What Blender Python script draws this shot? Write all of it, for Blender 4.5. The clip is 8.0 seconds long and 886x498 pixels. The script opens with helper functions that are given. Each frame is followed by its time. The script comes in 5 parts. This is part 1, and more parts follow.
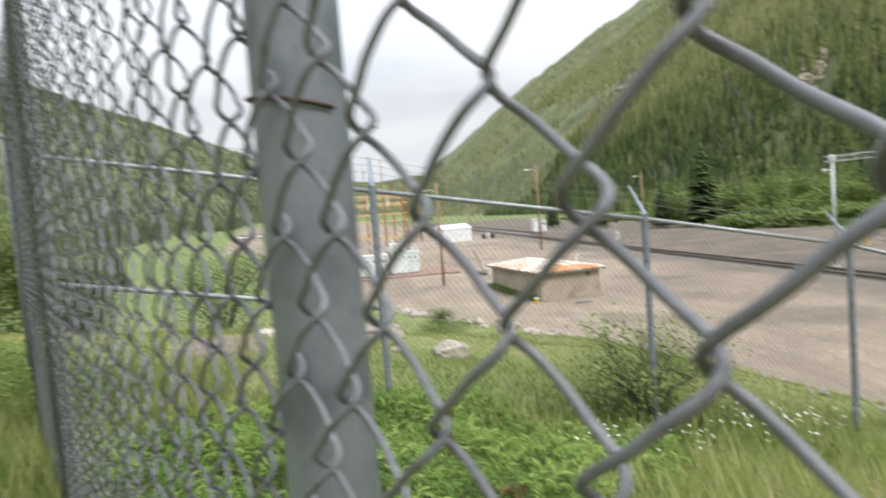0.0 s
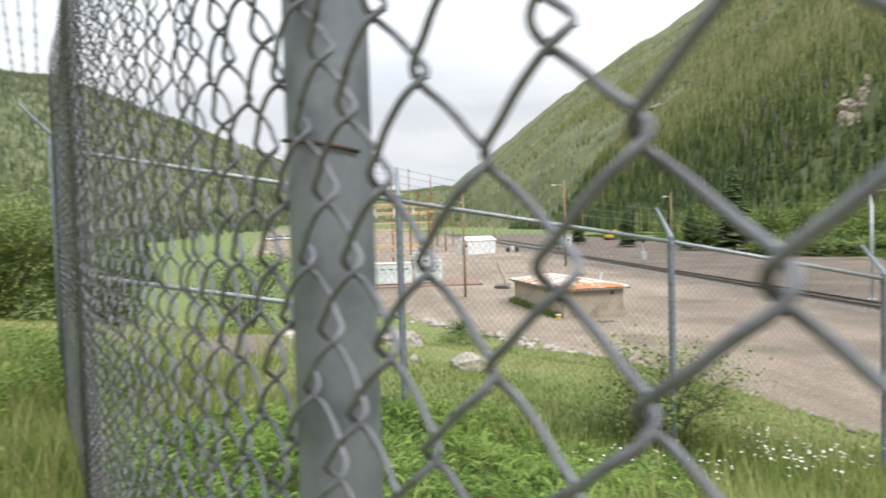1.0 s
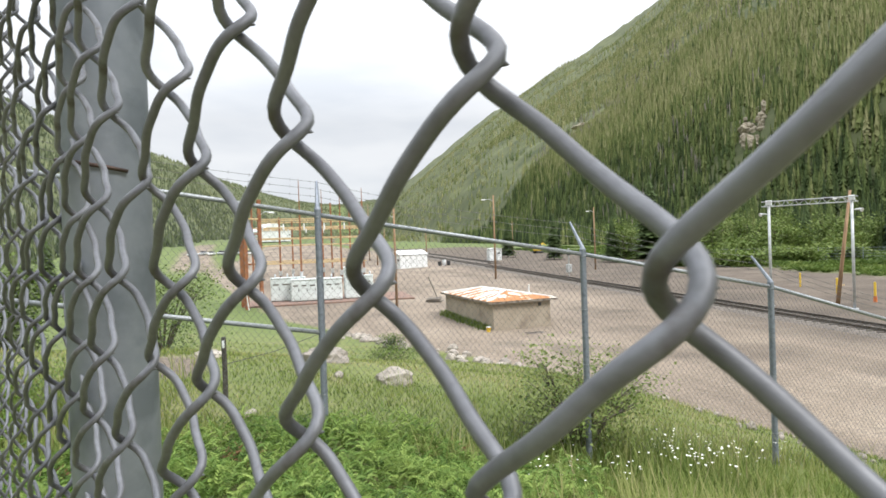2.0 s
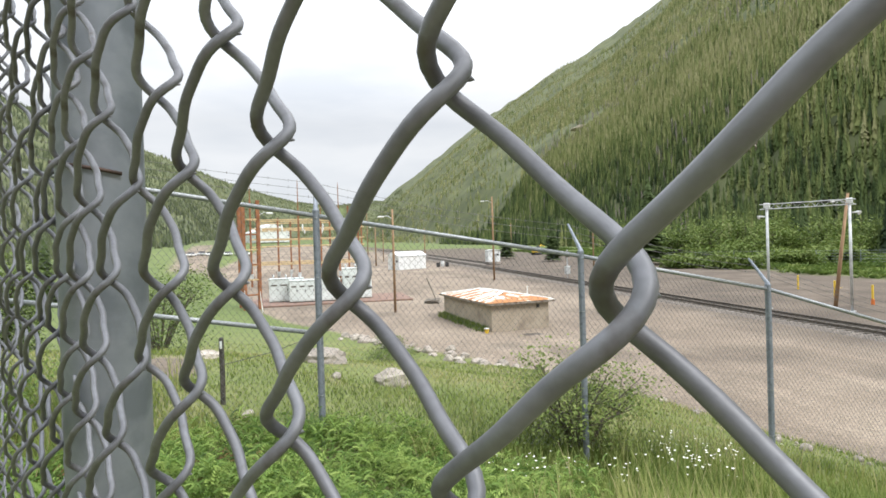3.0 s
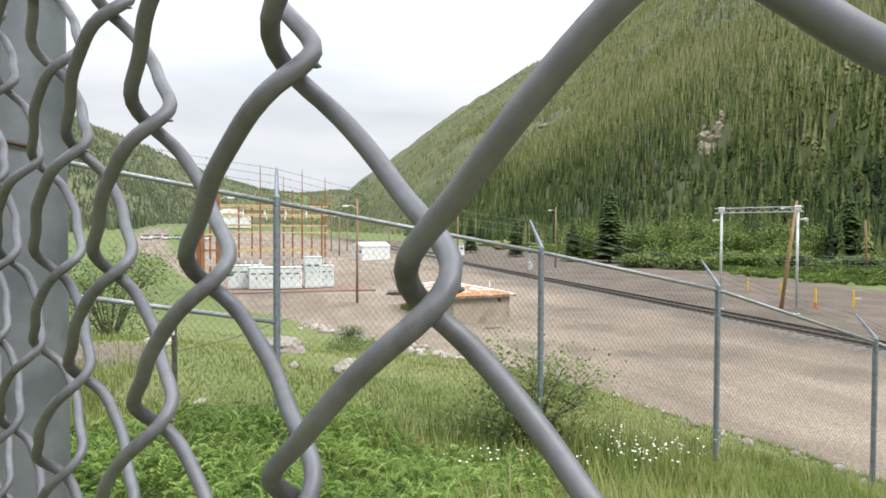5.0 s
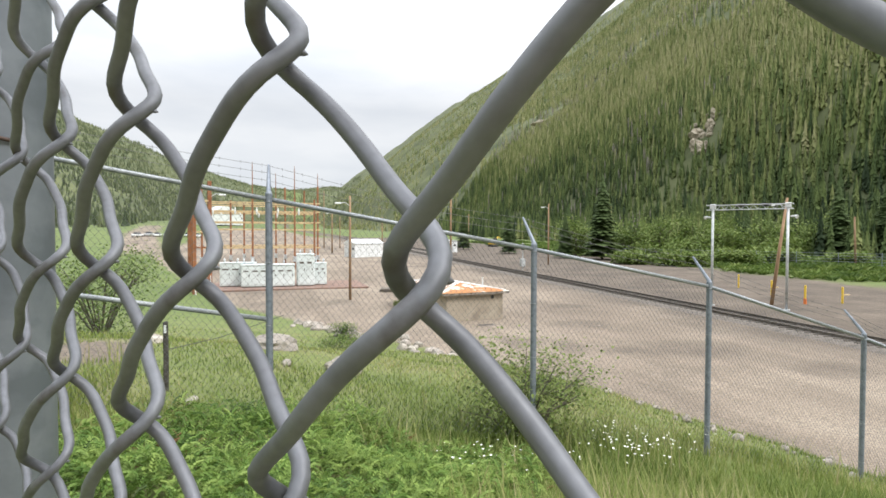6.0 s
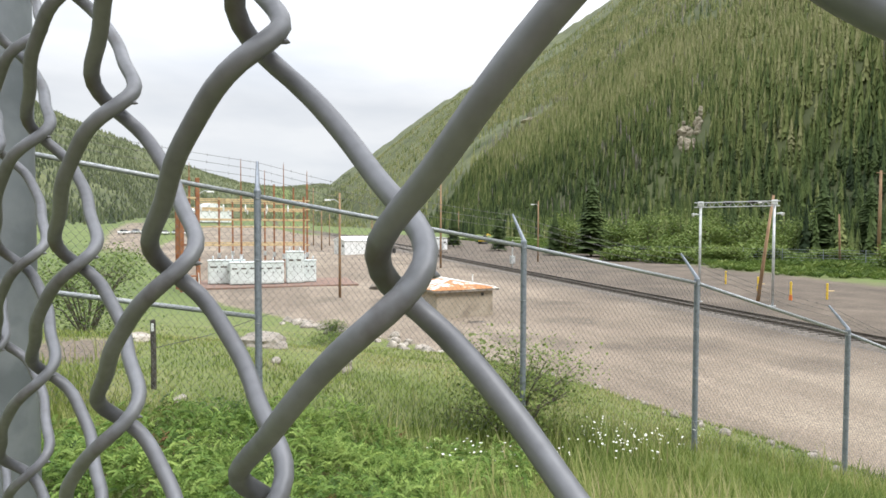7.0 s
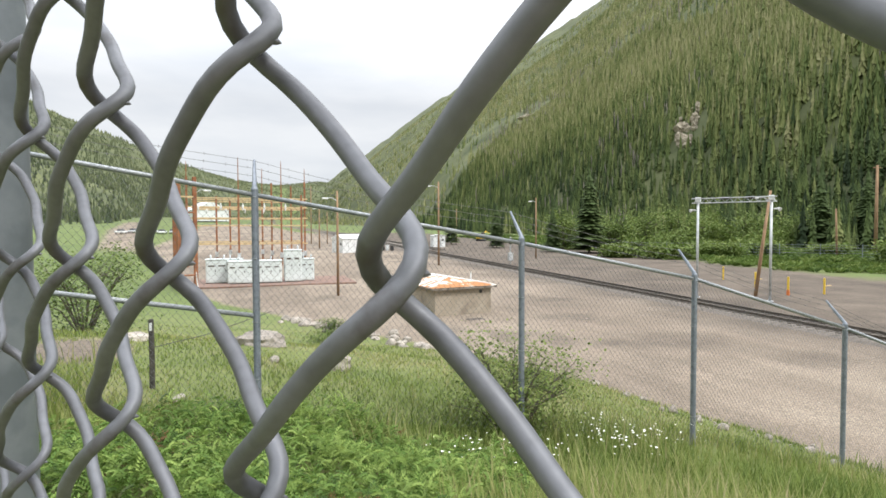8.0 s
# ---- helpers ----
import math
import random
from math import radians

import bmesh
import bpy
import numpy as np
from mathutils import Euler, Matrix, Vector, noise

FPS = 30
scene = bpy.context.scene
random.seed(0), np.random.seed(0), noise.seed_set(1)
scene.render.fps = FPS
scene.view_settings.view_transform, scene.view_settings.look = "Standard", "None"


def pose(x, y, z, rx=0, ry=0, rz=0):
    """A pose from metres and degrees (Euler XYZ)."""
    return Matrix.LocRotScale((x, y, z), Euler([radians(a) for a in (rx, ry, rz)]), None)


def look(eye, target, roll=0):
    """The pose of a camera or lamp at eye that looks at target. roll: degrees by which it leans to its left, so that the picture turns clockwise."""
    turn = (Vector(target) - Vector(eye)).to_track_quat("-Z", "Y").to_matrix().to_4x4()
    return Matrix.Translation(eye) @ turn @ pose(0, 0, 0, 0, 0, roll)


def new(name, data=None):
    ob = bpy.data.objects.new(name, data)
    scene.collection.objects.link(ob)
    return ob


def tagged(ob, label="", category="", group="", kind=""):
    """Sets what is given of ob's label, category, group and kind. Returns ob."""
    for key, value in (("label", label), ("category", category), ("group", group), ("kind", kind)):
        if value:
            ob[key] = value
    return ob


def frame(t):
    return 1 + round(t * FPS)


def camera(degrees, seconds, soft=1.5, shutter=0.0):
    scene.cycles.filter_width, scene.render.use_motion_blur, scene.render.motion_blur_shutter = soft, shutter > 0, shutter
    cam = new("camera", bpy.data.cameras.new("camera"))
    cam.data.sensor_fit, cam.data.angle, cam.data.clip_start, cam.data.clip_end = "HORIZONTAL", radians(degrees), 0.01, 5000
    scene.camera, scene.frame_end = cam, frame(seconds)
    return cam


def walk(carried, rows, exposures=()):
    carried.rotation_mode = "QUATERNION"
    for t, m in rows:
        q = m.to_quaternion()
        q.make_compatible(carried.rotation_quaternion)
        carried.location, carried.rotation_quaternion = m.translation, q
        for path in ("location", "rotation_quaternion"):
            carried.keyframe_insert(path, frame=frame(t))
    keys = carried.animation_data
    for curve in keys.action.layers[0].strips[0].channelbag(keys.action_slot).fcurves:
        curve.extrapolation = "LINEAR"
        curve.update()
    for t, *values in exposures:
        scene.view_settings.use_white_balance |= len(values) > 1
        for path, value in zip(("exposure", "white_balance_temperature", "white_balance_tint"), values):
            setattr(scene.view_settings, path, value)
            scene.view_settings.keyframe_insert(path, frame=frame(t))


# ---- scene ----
cam = camera(78.43, 8.0, soft=1.6, shutter=0.5)

# t, x, y, z, yaw, pitch, roll (degrees; yaw to the left, roll with the right side up)
PATH = (
    (0.0, -0.1104, -4.8538, 1.5930, -8.20, -2.95, -4.55),
    (0.2, -0.1330, -4.8590, 1.5960, -4.30, -1.58, -4.00),
    (0.5, -0.1477, -4.8637, 1.6000, -1.23, -1.59, -3.00),
    (0.8, -0.1310, -4.8710, 1.6050, -2.90, -1.65, -2.20),
    (1.0, -0.1052, -4.8820, 1.6079, -5.76, -1.71, -1.72),
    (1.5, -0.0322, -4.9191, 1.6057, -10.97, -0.93, -1.90),
    (1.7, -0.0150, -4.9327, 1.6033, -12.28, -0.70, -2.09),
    (2.8, 0.0001, -4.9447, 1.6031, -13.33, -0.26, -1.97),
    (3.0, -0.0015, -4.9449, 1.6040, -13.08, -0.33, -1.80),
    (3.5, 0.0016, -4.9457, 1.6041, -12.60, -0.47, -1.40),
    (4.0, 0.0113, -4.9478, 1.6036, -13.74, -0.93, -0.48),
    (4.5, 0.0149, -4.9476, 1.6023, -15.36, -1.02, -0.31),
    (5.0, 0.0181, -4.9497, 1.6035, -16.82, -1.19, 0.21),
    (6.5, 0.0194, -4.9471, 1.6022, -17.97, -1.63, 0.12),
    (7.0, 0.0202, -4.9465, 1.6021, -18.61, -1.79, 0.14),
    (7.5, 0.0207, -4.9473, 1.6024, -18.68, -1.91, -0.04),
    (8.0, 0.0209, -4.9474, 1.6023, -18.82, -2.06, -0.24),
)


def carried_pose(x, y, z, yaw, pitch, roll):
    return pose(x, y, z, 0, 0, yaw) @ pose(0, 0, 0, 90 + pitch) @ pose(0, 0, 0, 0, 0, roll)


walk(cam, [(t, carried_pose(*p)) for t, *p in PATH], ((0.0, 0.22), (8.0, 0.22)))

# ---- light: an overcast summer sky, brighter overhead than at the horizon ----
world = bpy.data.worlds.new("overcast")
scene.world = world
world.use_nodes = True
wn, wl = world.node_tree.nodes, world.node_tree.links
wn.clear()
w_out, w_bg = wn.new("ShaderNodeOutputWorld"), wn.new("ShaderNodeBackground")
w_sky = wn.new("ShaderNodeTexSky")
w_sky.sky_type, w_sky.sun_disc = "NISHITA", False
w_sky.sun_elevation, w_sky.sun_rotation = radians(46), radians(140)
w_co, w_sep = wn.new("ShaderNodeTexCoord"), wn.new("ShaderNodeSeparateXYZ")
w_map, w_noise, w_ramp = wn.new("ShaderNodeMapping"), wn.new("ShaderNodeTexNoise"), wn.new("ShaderNodeValToRGB")
w_map.inputs["Scale"].default_value = (1.2, 1.2, 4.5)
w_noise.inputs["Scale"].default_value, w_noise.inputs["Detail"].default_value = 2.2, 5.0
w_ramp.color_ramp.elements[0].position, w_ramp.color_ramp.elements[0].color = 0.34, (0.79, 0.83, 0.89, 1)
w_ramp.color_ramp.elements[1].position, w_ramp.color_ramp.elements[1].color = 0.60, (0.97, 0.99, 1.02, 1)
w_grad = wn.new("ShaderNodeMapRange")
w_grad.inputs["From Min"].default_value, w_grad.inputs["From Max"].default_value = 0.22, 1.0
w_grad.inputs["To Min"].default_value, w_grad.inputs["To Max"].default_value = 0.80, 3.2
w_mul = wn.new("ShaderNodeVectorMath")
w_mul.operation = "SCALE"
w_mix = wn.new("ShaderNodeMix")
w_mix.data_type = "RGBA"
w_mix.inputs[0].default_value = 0.94
w_dim = wn.new("ShaderNodeVectorMath")
w_dim.operation = "SCALE"
w_dim.inputs["Scale"].default_value = 0.12
wl.new(w_co.outputs["Generated"], w_sep.inputs[0])
wl.new(w_co.outputs["Generated"], w_map.inputs[0])
wl.new(w_map.outputs[0], w_noise.inputs["Vector"])
wl.new(w_noise.outputs[0], w_ramp.inputs[0])
wl.new(w_sep.outputs[2], w_grad.inputs["Value"])
wl.new(w_ramp.outputs[0], w_mul.inputs[0])
wl.new(w_grad.outputs[0], w_mul.inputs["Scale"])
wl.new(w_sky.outputs[0], w_dim.inputs[0])
wl.new(w_dim.outputs[0], w_mix.inputs[6])
wl.new(w_mul.outputs[0], w_mix.inputs[7])
wl.new(w_mix.outputs[2], w_bg.inputs[0])
w_bg.inputs[1].default_value = 1.0
wl.new(w_bg.outputs[0], w_out.inputs[0])

sun_data = bpy.data.lights.new("sun", "SUN")
sun_data.energy, sun_data.angle, sun_data.color = 2.3, radians(16), (1.0, 0.96, 0.90)
sun = new("sun", sun_data)
sun.matrix_world = look((52, -42, 90), (0, 20, 0))


# ---- materials ----
def material(name, dark, light, scale=6.0, rough=0.8, metal=0.0, bump=0.2, detail=6.0, fine=0.0, stain=None, stain_scale=1.0,
             stain_at=(0.55, 0.7), jitter=0.0, island=0.0, stretch=(1, 1, 1), coords="Object", translucent=0.0, bump_dist=0.01):
    """Two-scale noise colour with relief; a stain of its own shape over it; colour jitter by object or by island."""
    m = bpy.data.materials.new(name)
    m.use_nodes = True
    n, l = m.node_tree.nodes, m.node_tree.links
    bsdf = n["Principled BSDF"]
    co, mp = n.new("ShaderNodeTexCoord"), n.new("ShaderNodeMapping")
    mp.inputs["Scale"].default_value = stretch
    l.new(co.outputs[coords], mp.inputs[0])
    big, small = n.new("ShaderNodeTexNoise"), n.new("ShaderNodeTexNoise")
    big.inputs["Scale"].default_value, big.inputs["Detail"].default_value = scale, detail
    small.inputs["Scale"].default_value, small.inputs["Detail"].default_value = scale * 9, 4.0
    l.new(mp.outputs[0], big.inputs["Vector"])
    l.new(mp.outputs[0], small.inputs["Vector"])
    add = n.new("ShaderNodeMath")
    add.operation = "MULTIPLY_ADD"
    add.inputs[1].default_value = fine
    l.new(small.outputs[0], add.inputs[0])
    l.new(big.outputs[0], add.inputs[2])
    ramp = n.new("ShaderNodeValToRGB")
    e = ramp.color_ramp.elements
    e[0].position, e[0].color = 0.32 + fine * 0.4, (*dark, 1)
    e[1].position, e[1].color = 0.68 + fine * 0.6, (*light, 1)
    l.new(add.outputs[0], ramp.inputs[0])
    colour = ramp.outputs[0]
    if stain:
        sn, sr, sm = n.new("ShaderNodeTexNoise"), n.new("ShaderNodeMapRange"), n.new("ShaderNodeMix")
        sn.inputs["Scale"].default_value, sn.inputs["Detail"].default_value = stain_scale, 7.0
        sr.inputs["From Min"].default_value, sr.inputs["From Max"].default_value = stain_at
        sm.data_type = "RGBA"
        l.new(co.outputs[coords], sn.inputs["Vector"])
        l.new(sn.outputs[0], sr.inputs["Value"])
        l.new(sr.outputs[0], sm.inputs[0])
        l.new(colour, sm.inputs[6])
        sm.inputs[7].default_value = (*stain, 1)
        colour = sm.outputs[2]
    if jitter or island:
        hsv = n.new("ShaderNodeHueSaturation")
        r, v = n.new("ShaderNodeMapRange"), n.new("ShaderNodeMapRange")
        if jitter:
            info = n.new("ShaderNodeObjectInfo").outputs["Random"]
        else:
            info = n.new("ShaderNodeNewGeometry").outputs["Random Per Island"]
        k = jitter or island
        l.new(info, v.inputs["Value"])
        v.inputs["To Min"].default_value, v.inputs["To Max"].default_value = 1 - k, 1 + k
        frac, mul = n.new("ShaderNodeMath"), n.new("ShaderNodeMath")
        mul.operation, frac.operation = "MULTIPLY", "FRACT"
        mul.inputs[1].default_value = 7.31
        l.new(info, mul.inputs[0])
        l.new(mul.outputs[0], frac.inputs[0])
        l.new(frac.outputs[0], r.inputs["Value"])
        r.inputs["To Min"].default_value, r.inputs["To Max"].default_value = 0.5 - 0.05 * k, 0.5 + 0.05 * k
        l.new(v.outputs[0], hsv.inputs["Value"])
        l.new(r.outputs[0], hsv.inputs["Hue"])
        l.new(colour, hsv.inputs["Color"])
        colour = hsv.outputs[0]
    l.new(colour, bsdf.inputs["Base Color"])
    bsdf.inputs["Roughness"].default_value, bsdf.inputs["Metallic"].default_value = rough, metal
    if bump:
        b = n.new("ShaderNodeBump")
        b.inputs["Strength"].default_value, b.inputs["Distance"].default_value = bump, bump_dist
        l.new(add.outputs[0], b.inputs["Height"])
        l.new(b.outputs[0], bsdf.inputs["Normal"])
    if translucent:
        t, mix = n.new("ShaderNodeBsdfTranslucent"), n.new("ShaderNodeMixShader")
        l.new(colour, t.inputs[0])
        mix.inputs[0].default_value = translucent
        l.new(bsdf.outputs[0], mix.inputs[1])
        l.new(t.outputs[0], mix.inputs[2])
        l.new(mix.outputs[0], n["Material Output"].inputs[0])
    return m


WIRE = material("dull_galvanised_wire", (0.105, 0.108, 0.121), (0.195, 0.203, 0.224), 45, 0.52, 0.3, 0.15, fine=0.35,
                stain=(0.085, 0.078, 0.075), stain_scale=75, stain_at=(0.60, 0.72), jitter=0.08, bump_dist=0.001)
GALV = material("galvanised_post", (0.172, 0.196, 0.236), (0.25, 0.278, 0.325), 16, 0.55, 0.25, 0.10, fine=0.35,
                stain=(0.145, 0.168, 0.202), stain_scale=26, stain_at=(0.52, 0.66), bump_dist=0.002)
RAILTUBE = material("galvanised_rail", (0.24, 0.26, 0.28), (0.38, 0.40, 0.42), 9, 0.5, 0.3, 0.08, fine=0.3)
TIE = material("rusty_tie_wire", (0.03, 0.022, 0.02), (0.09, 0.06, 0.05), 60, 0.6, 0.5, 0.1)
BARB = material("weathered_barbed_wire", (0.13, 0.125, 0.125), (0.22, 0.22, 0.22), 30, 0.6, 0.5, 0.0)


# ---- the ground's shape ----
def ease(a, b, x):
    k = np.clip((x - a) / (b - a), 0, 1)
    return k * k * (3 - 2 * k)


def yard_z(y):
    """The yard and the valley's floor, climbing with the railway."""
    return -5.1 + 0.018 * np.minimum(y, 300.0) + 0.014 * np.clip(y - 300.0, 0, 1500)


def bump_noise(x, y, size, seed=0.0):
    """A cheap smooth noise of about -1 to 1."""
    a, b = x / size + seed * 3.1, y / size - seed * 1.7
    return (np.sin(a * 1.3 + 1.7 * np.sin(b * 0.7 + seed)) + np.sin(b * 1.7 + 1.3 * np.sin(a * 0.9 - seed)) + np.sin((a + b) * 2.3 + seed)
            + 0.6 * np.sin((a - b) * 4.1 + 2.0 * np.sin(a * 2.0))) / 3.2


def toe(y):
    """How far the bank reaches towards the yard at y."""
    return np.interp(y, (-60, 0, 5, 8.5, 12.5, 23, 31, 45, 70, 120), (18, 15.2, 14.6, 14.2, 12.9, 8.3, 3.4, -4, -11, -24))


def bank_top(x, y):
    """The bank on which the fences stand, before it runs out."""
    along = np.interp(x, (-30, -8, -2.9, 0, 2.56, 4.78, 7.26, 14), (1.0, 0.75, 0.32, -0.12, -0.56, -0.98, -1.72, -3.2))
    back = 0.45 - 0.10 * np.clip(x, -8, 14)
    k = ease(-5.5, 0.0, y)
    return back * (1 - k) + along * k


def ground_z(x, y):
    yard = yard_z(y)
    d = toe(y) - x
    reach = np.interp(y, (-5, 0, 12, 30), (6.5, 6.8, 9.0, 12.0))
    side = ease(0.0, 1.0, d / reach)
    ahead = 1 - 0.82 * ease(0.5, 26.0, y)
    top = bank_top(x, np.minimum(y, 0.0))
    bank = yard + (top - yard) * side * np.where(y > 0, ahead, 1.0)
    bank = bank + side * (0.10 * bump_noise(x, y, 3.0, 1.0) + 0.05 * bump_noise(x, y, 1.1, 2.0)) * ease(0.8, 3.5, np.hypot(x, y + 5))
    z = np.where(d > 0, np.maximum(bank, yard), yard)
    z = z + np.where(d < 0.5, 0.05 * bump_noise(x, y, 5.0, 3.0) * ease(30, 26, x), 0)
    # a terrace up the valley, on the side away from the tracks
    z = z + ease(26, -4, x) * np.clip(0.03 * (y - 130), 0, 9)
    # mountain across the tracks
    foot = 132 + 14 * bump_noise(y, y * 0, 160.0, 4.0)
    up = np.clip(x - foot, 0, 900)
    rise = 0.86 * up * ease(0, 90, up) + 7 * bump_noise(x, y, 70.0, 5.0) * ease(20, 120, up) + 18 * bump_noise(x, y, 230.0, 6.0) * ease(60, 300, up)
    rise = rise * np.interp(np.degrees(np.arctan2(x, y + 5)), (5, 11, 17, 22, 26, 31, 34, 40), (1.05, 1.0, 0.975, 0.945, 0.92, 0.885, 0.92, 0.93))
    z = z + np.where(x > foot - 5, rise, 0)
    # mountains that close the valley on the other side
    r, az = np.hypot(x, y + 5), np.degrees(np.arctan2(x, y + 5))
    # behind the camera the unseen crest is raised to block sky light off the wires
    crest = np.interp(az, (-180, -75, -38, -34, -29, -18, -15, -10, -6, -2, 2, 6, 10, 30), (30, 26, 15, 13.4, 13.2, 9.9, 8.5, 6.7, 5.4, 4.3, 4.0, 4.5, 4.0, 0))
    near = np.interp(az, (-180, -60, -30, -12, -5, 6), (160, 130, 150, 330, 900, 1500))
    far = np.interp(az, (-180, -60, -30, -12, -5, 6), (1000, 900, 1000, 1500, 2600, 3300))
    hill = r * np.tan(np.radians(crest)) * ease(0.0, 1.0, (r - near) / (far - near)) ** 0.85
    hill = hill * np.where(az > 10, ease(30, 10, az), 1.0) + 9 * bump_noise(x, y, 120.0, 7.0) * ease(near, near + 250, r) * (az < 6)
    return np.where((az < 30) & (r > near), np.maximum(z, yard + np.maximum(hill, 0)), z)


def gz(x, y):
    return float(ground_z(np.array([float(x)]), np.array([float(y)]))[0])


# ---- helpers for meshes ----
def from_arrays(name, verts, faces, mat, smooth=False, parent=None, label=""):
    """One mesh object from numpy arrays of places and of equal-sided faces."""
    me = bpy.data.meshes.new(name)
    verts, faces = np.asarray(verts, np.float32).reshape(-1, 3), np.asarray(faces, np.int32)
    k = faces.shape[1]
    me.vertices.add(len(verts))
    me.vertices.foreach_set("co", verts.ravel())
    me.loops.add(faces.size)
    me.loops.foreach_set("vertex_index", faces.ravel())
    me.polygons.add(len(faces))
    me.polygons.foreach_set("loop_start", np.arange(len(faces), dtype=np.int32) * k)
    me.polygons.foreach_set("use_smooth", np.full(len(faces), smooth))
    me.update(calc_edges=True)
    me.materials.append(mat)
    ob = new(name, me)
    if parent:
        ob.parent = parent
    if label:
        tagged(ob, label)
    return ob


def part(name, bm, mat, parent=None, label="", smooth=False):
    me = bpy.data.meshes.new(name)
    bm.to_mesh(me)
    bm.free()
    me.materials.append(mat)
    if smooth:
        me.polygons.foreach_set("use_smooth", np.full(len(me.polygons), True))
    ob = new(name, me)
    if parent:
        ob.parent = parent
    if label:
        tagged(ob, label)
    return ob


def thing(name, x, y, z, label, category, group="", rz=0.0, kind=""):
    ob = new(name)
    ob.matrix_world = pose(x, y, z, 0, 0, rz)
    return tagged(ob, label, category, group, kind)


def box(bm, x0, y0, z0, x1, y1, z1, bevel=0.0):
    """A block with worn edges, added to bm."""
    vs = bmesh.ops.create_cube(bm, size=1, matrix=Matrix.Translation(((x0 + x1) / 2, (y0 + y1) / 2, (z0 + z1) / 2)) @ Matrix.Diagonal((x1 - x0, y1 - y0, z1 - z0, 1)))["verts"]
    if bevel:
        es = list({e for v in vs for e in v.link_edges})
        bmesh.ops.bevel(bm, geom=es, offset=bevel, segments=1, affect="EDGES")
    return bm


def tube(bm, points, radius, sides=8, caps=True):
    """A tube through points; radius is one number or one a point."""
    pts = [Vector(p) for p in points]
    rad = radius if isinstance(radius, (list, tuple)) else [radius] * len(pts)
    rings, side = [], None
    for i, p in enumerate(pts):
        d = (pts[min(i + 1, len(pts) - 1)] - pts[max(i - 1, 0)]).normalized()
        if side is None:
            side = d.cross(Vector((0, 0, 1)) if abs(d.z) < 0.9 else Vector((1, 0, 0))).normalized()
        side = (side - d * side.dot(d)).normalized()
        up = d.cross(side)
        rings.append([bm.verts.new(p + (side * math.cos(a) + up * math.sin(a)) * rad[i]) for a in (2 * math.pi * k / sides for k in range(sides))])
    for a, b in zip(rings, rings[1:]):
        for k in range(sides):
            bm.faces.new((a[k], a[(k + 1) % sides], b[(k + 1) % sides], b[k]))
    if caps:
        bm.faces.new(rings[0][::-1])
        bm.faces.new(rings[-1])
    return bm


def sweep(paths, radius, sides):
    """Tubes along many paths of equal length at once: places (n, k, 3) to verts and quads."""
    n, k, _ = paths.shape
    d = np.gradient(paths, axis=1)
    d /= np.linalg.norm(d, axis=2, keepdims=True)
    ref = np.array((0.83, 0.49, 0.27))
    a = np.cross(d, ref)
    a /= np.linalg.norm(a, axis=2, keepdims=True)
    b = np.cross(d, a)
    ang = np.arange(sides) * 2 * np.pi / sides
    v = paths[:, :, None, :] + np.reshape(radius, (1, -1, 1, 1)) * (a[:, :, None, :] * np.cos(ang)[None, None, :, None] + b[:, :, None, :] * np.sin(ang)[None, None, :, None])
    i, j, s = np.meshgrid(np.arange(n), np.arange(k - 1), np.arange(sides), indexing="ij")
    base = (i * k + j) * sides
    f = np.stack([base + s, base + (s + 1) % sides, base + sides + (s + 1) % sides, base + sides + s], -1).reshape(-1, 4)
    return v.reshape(-1, 3), f


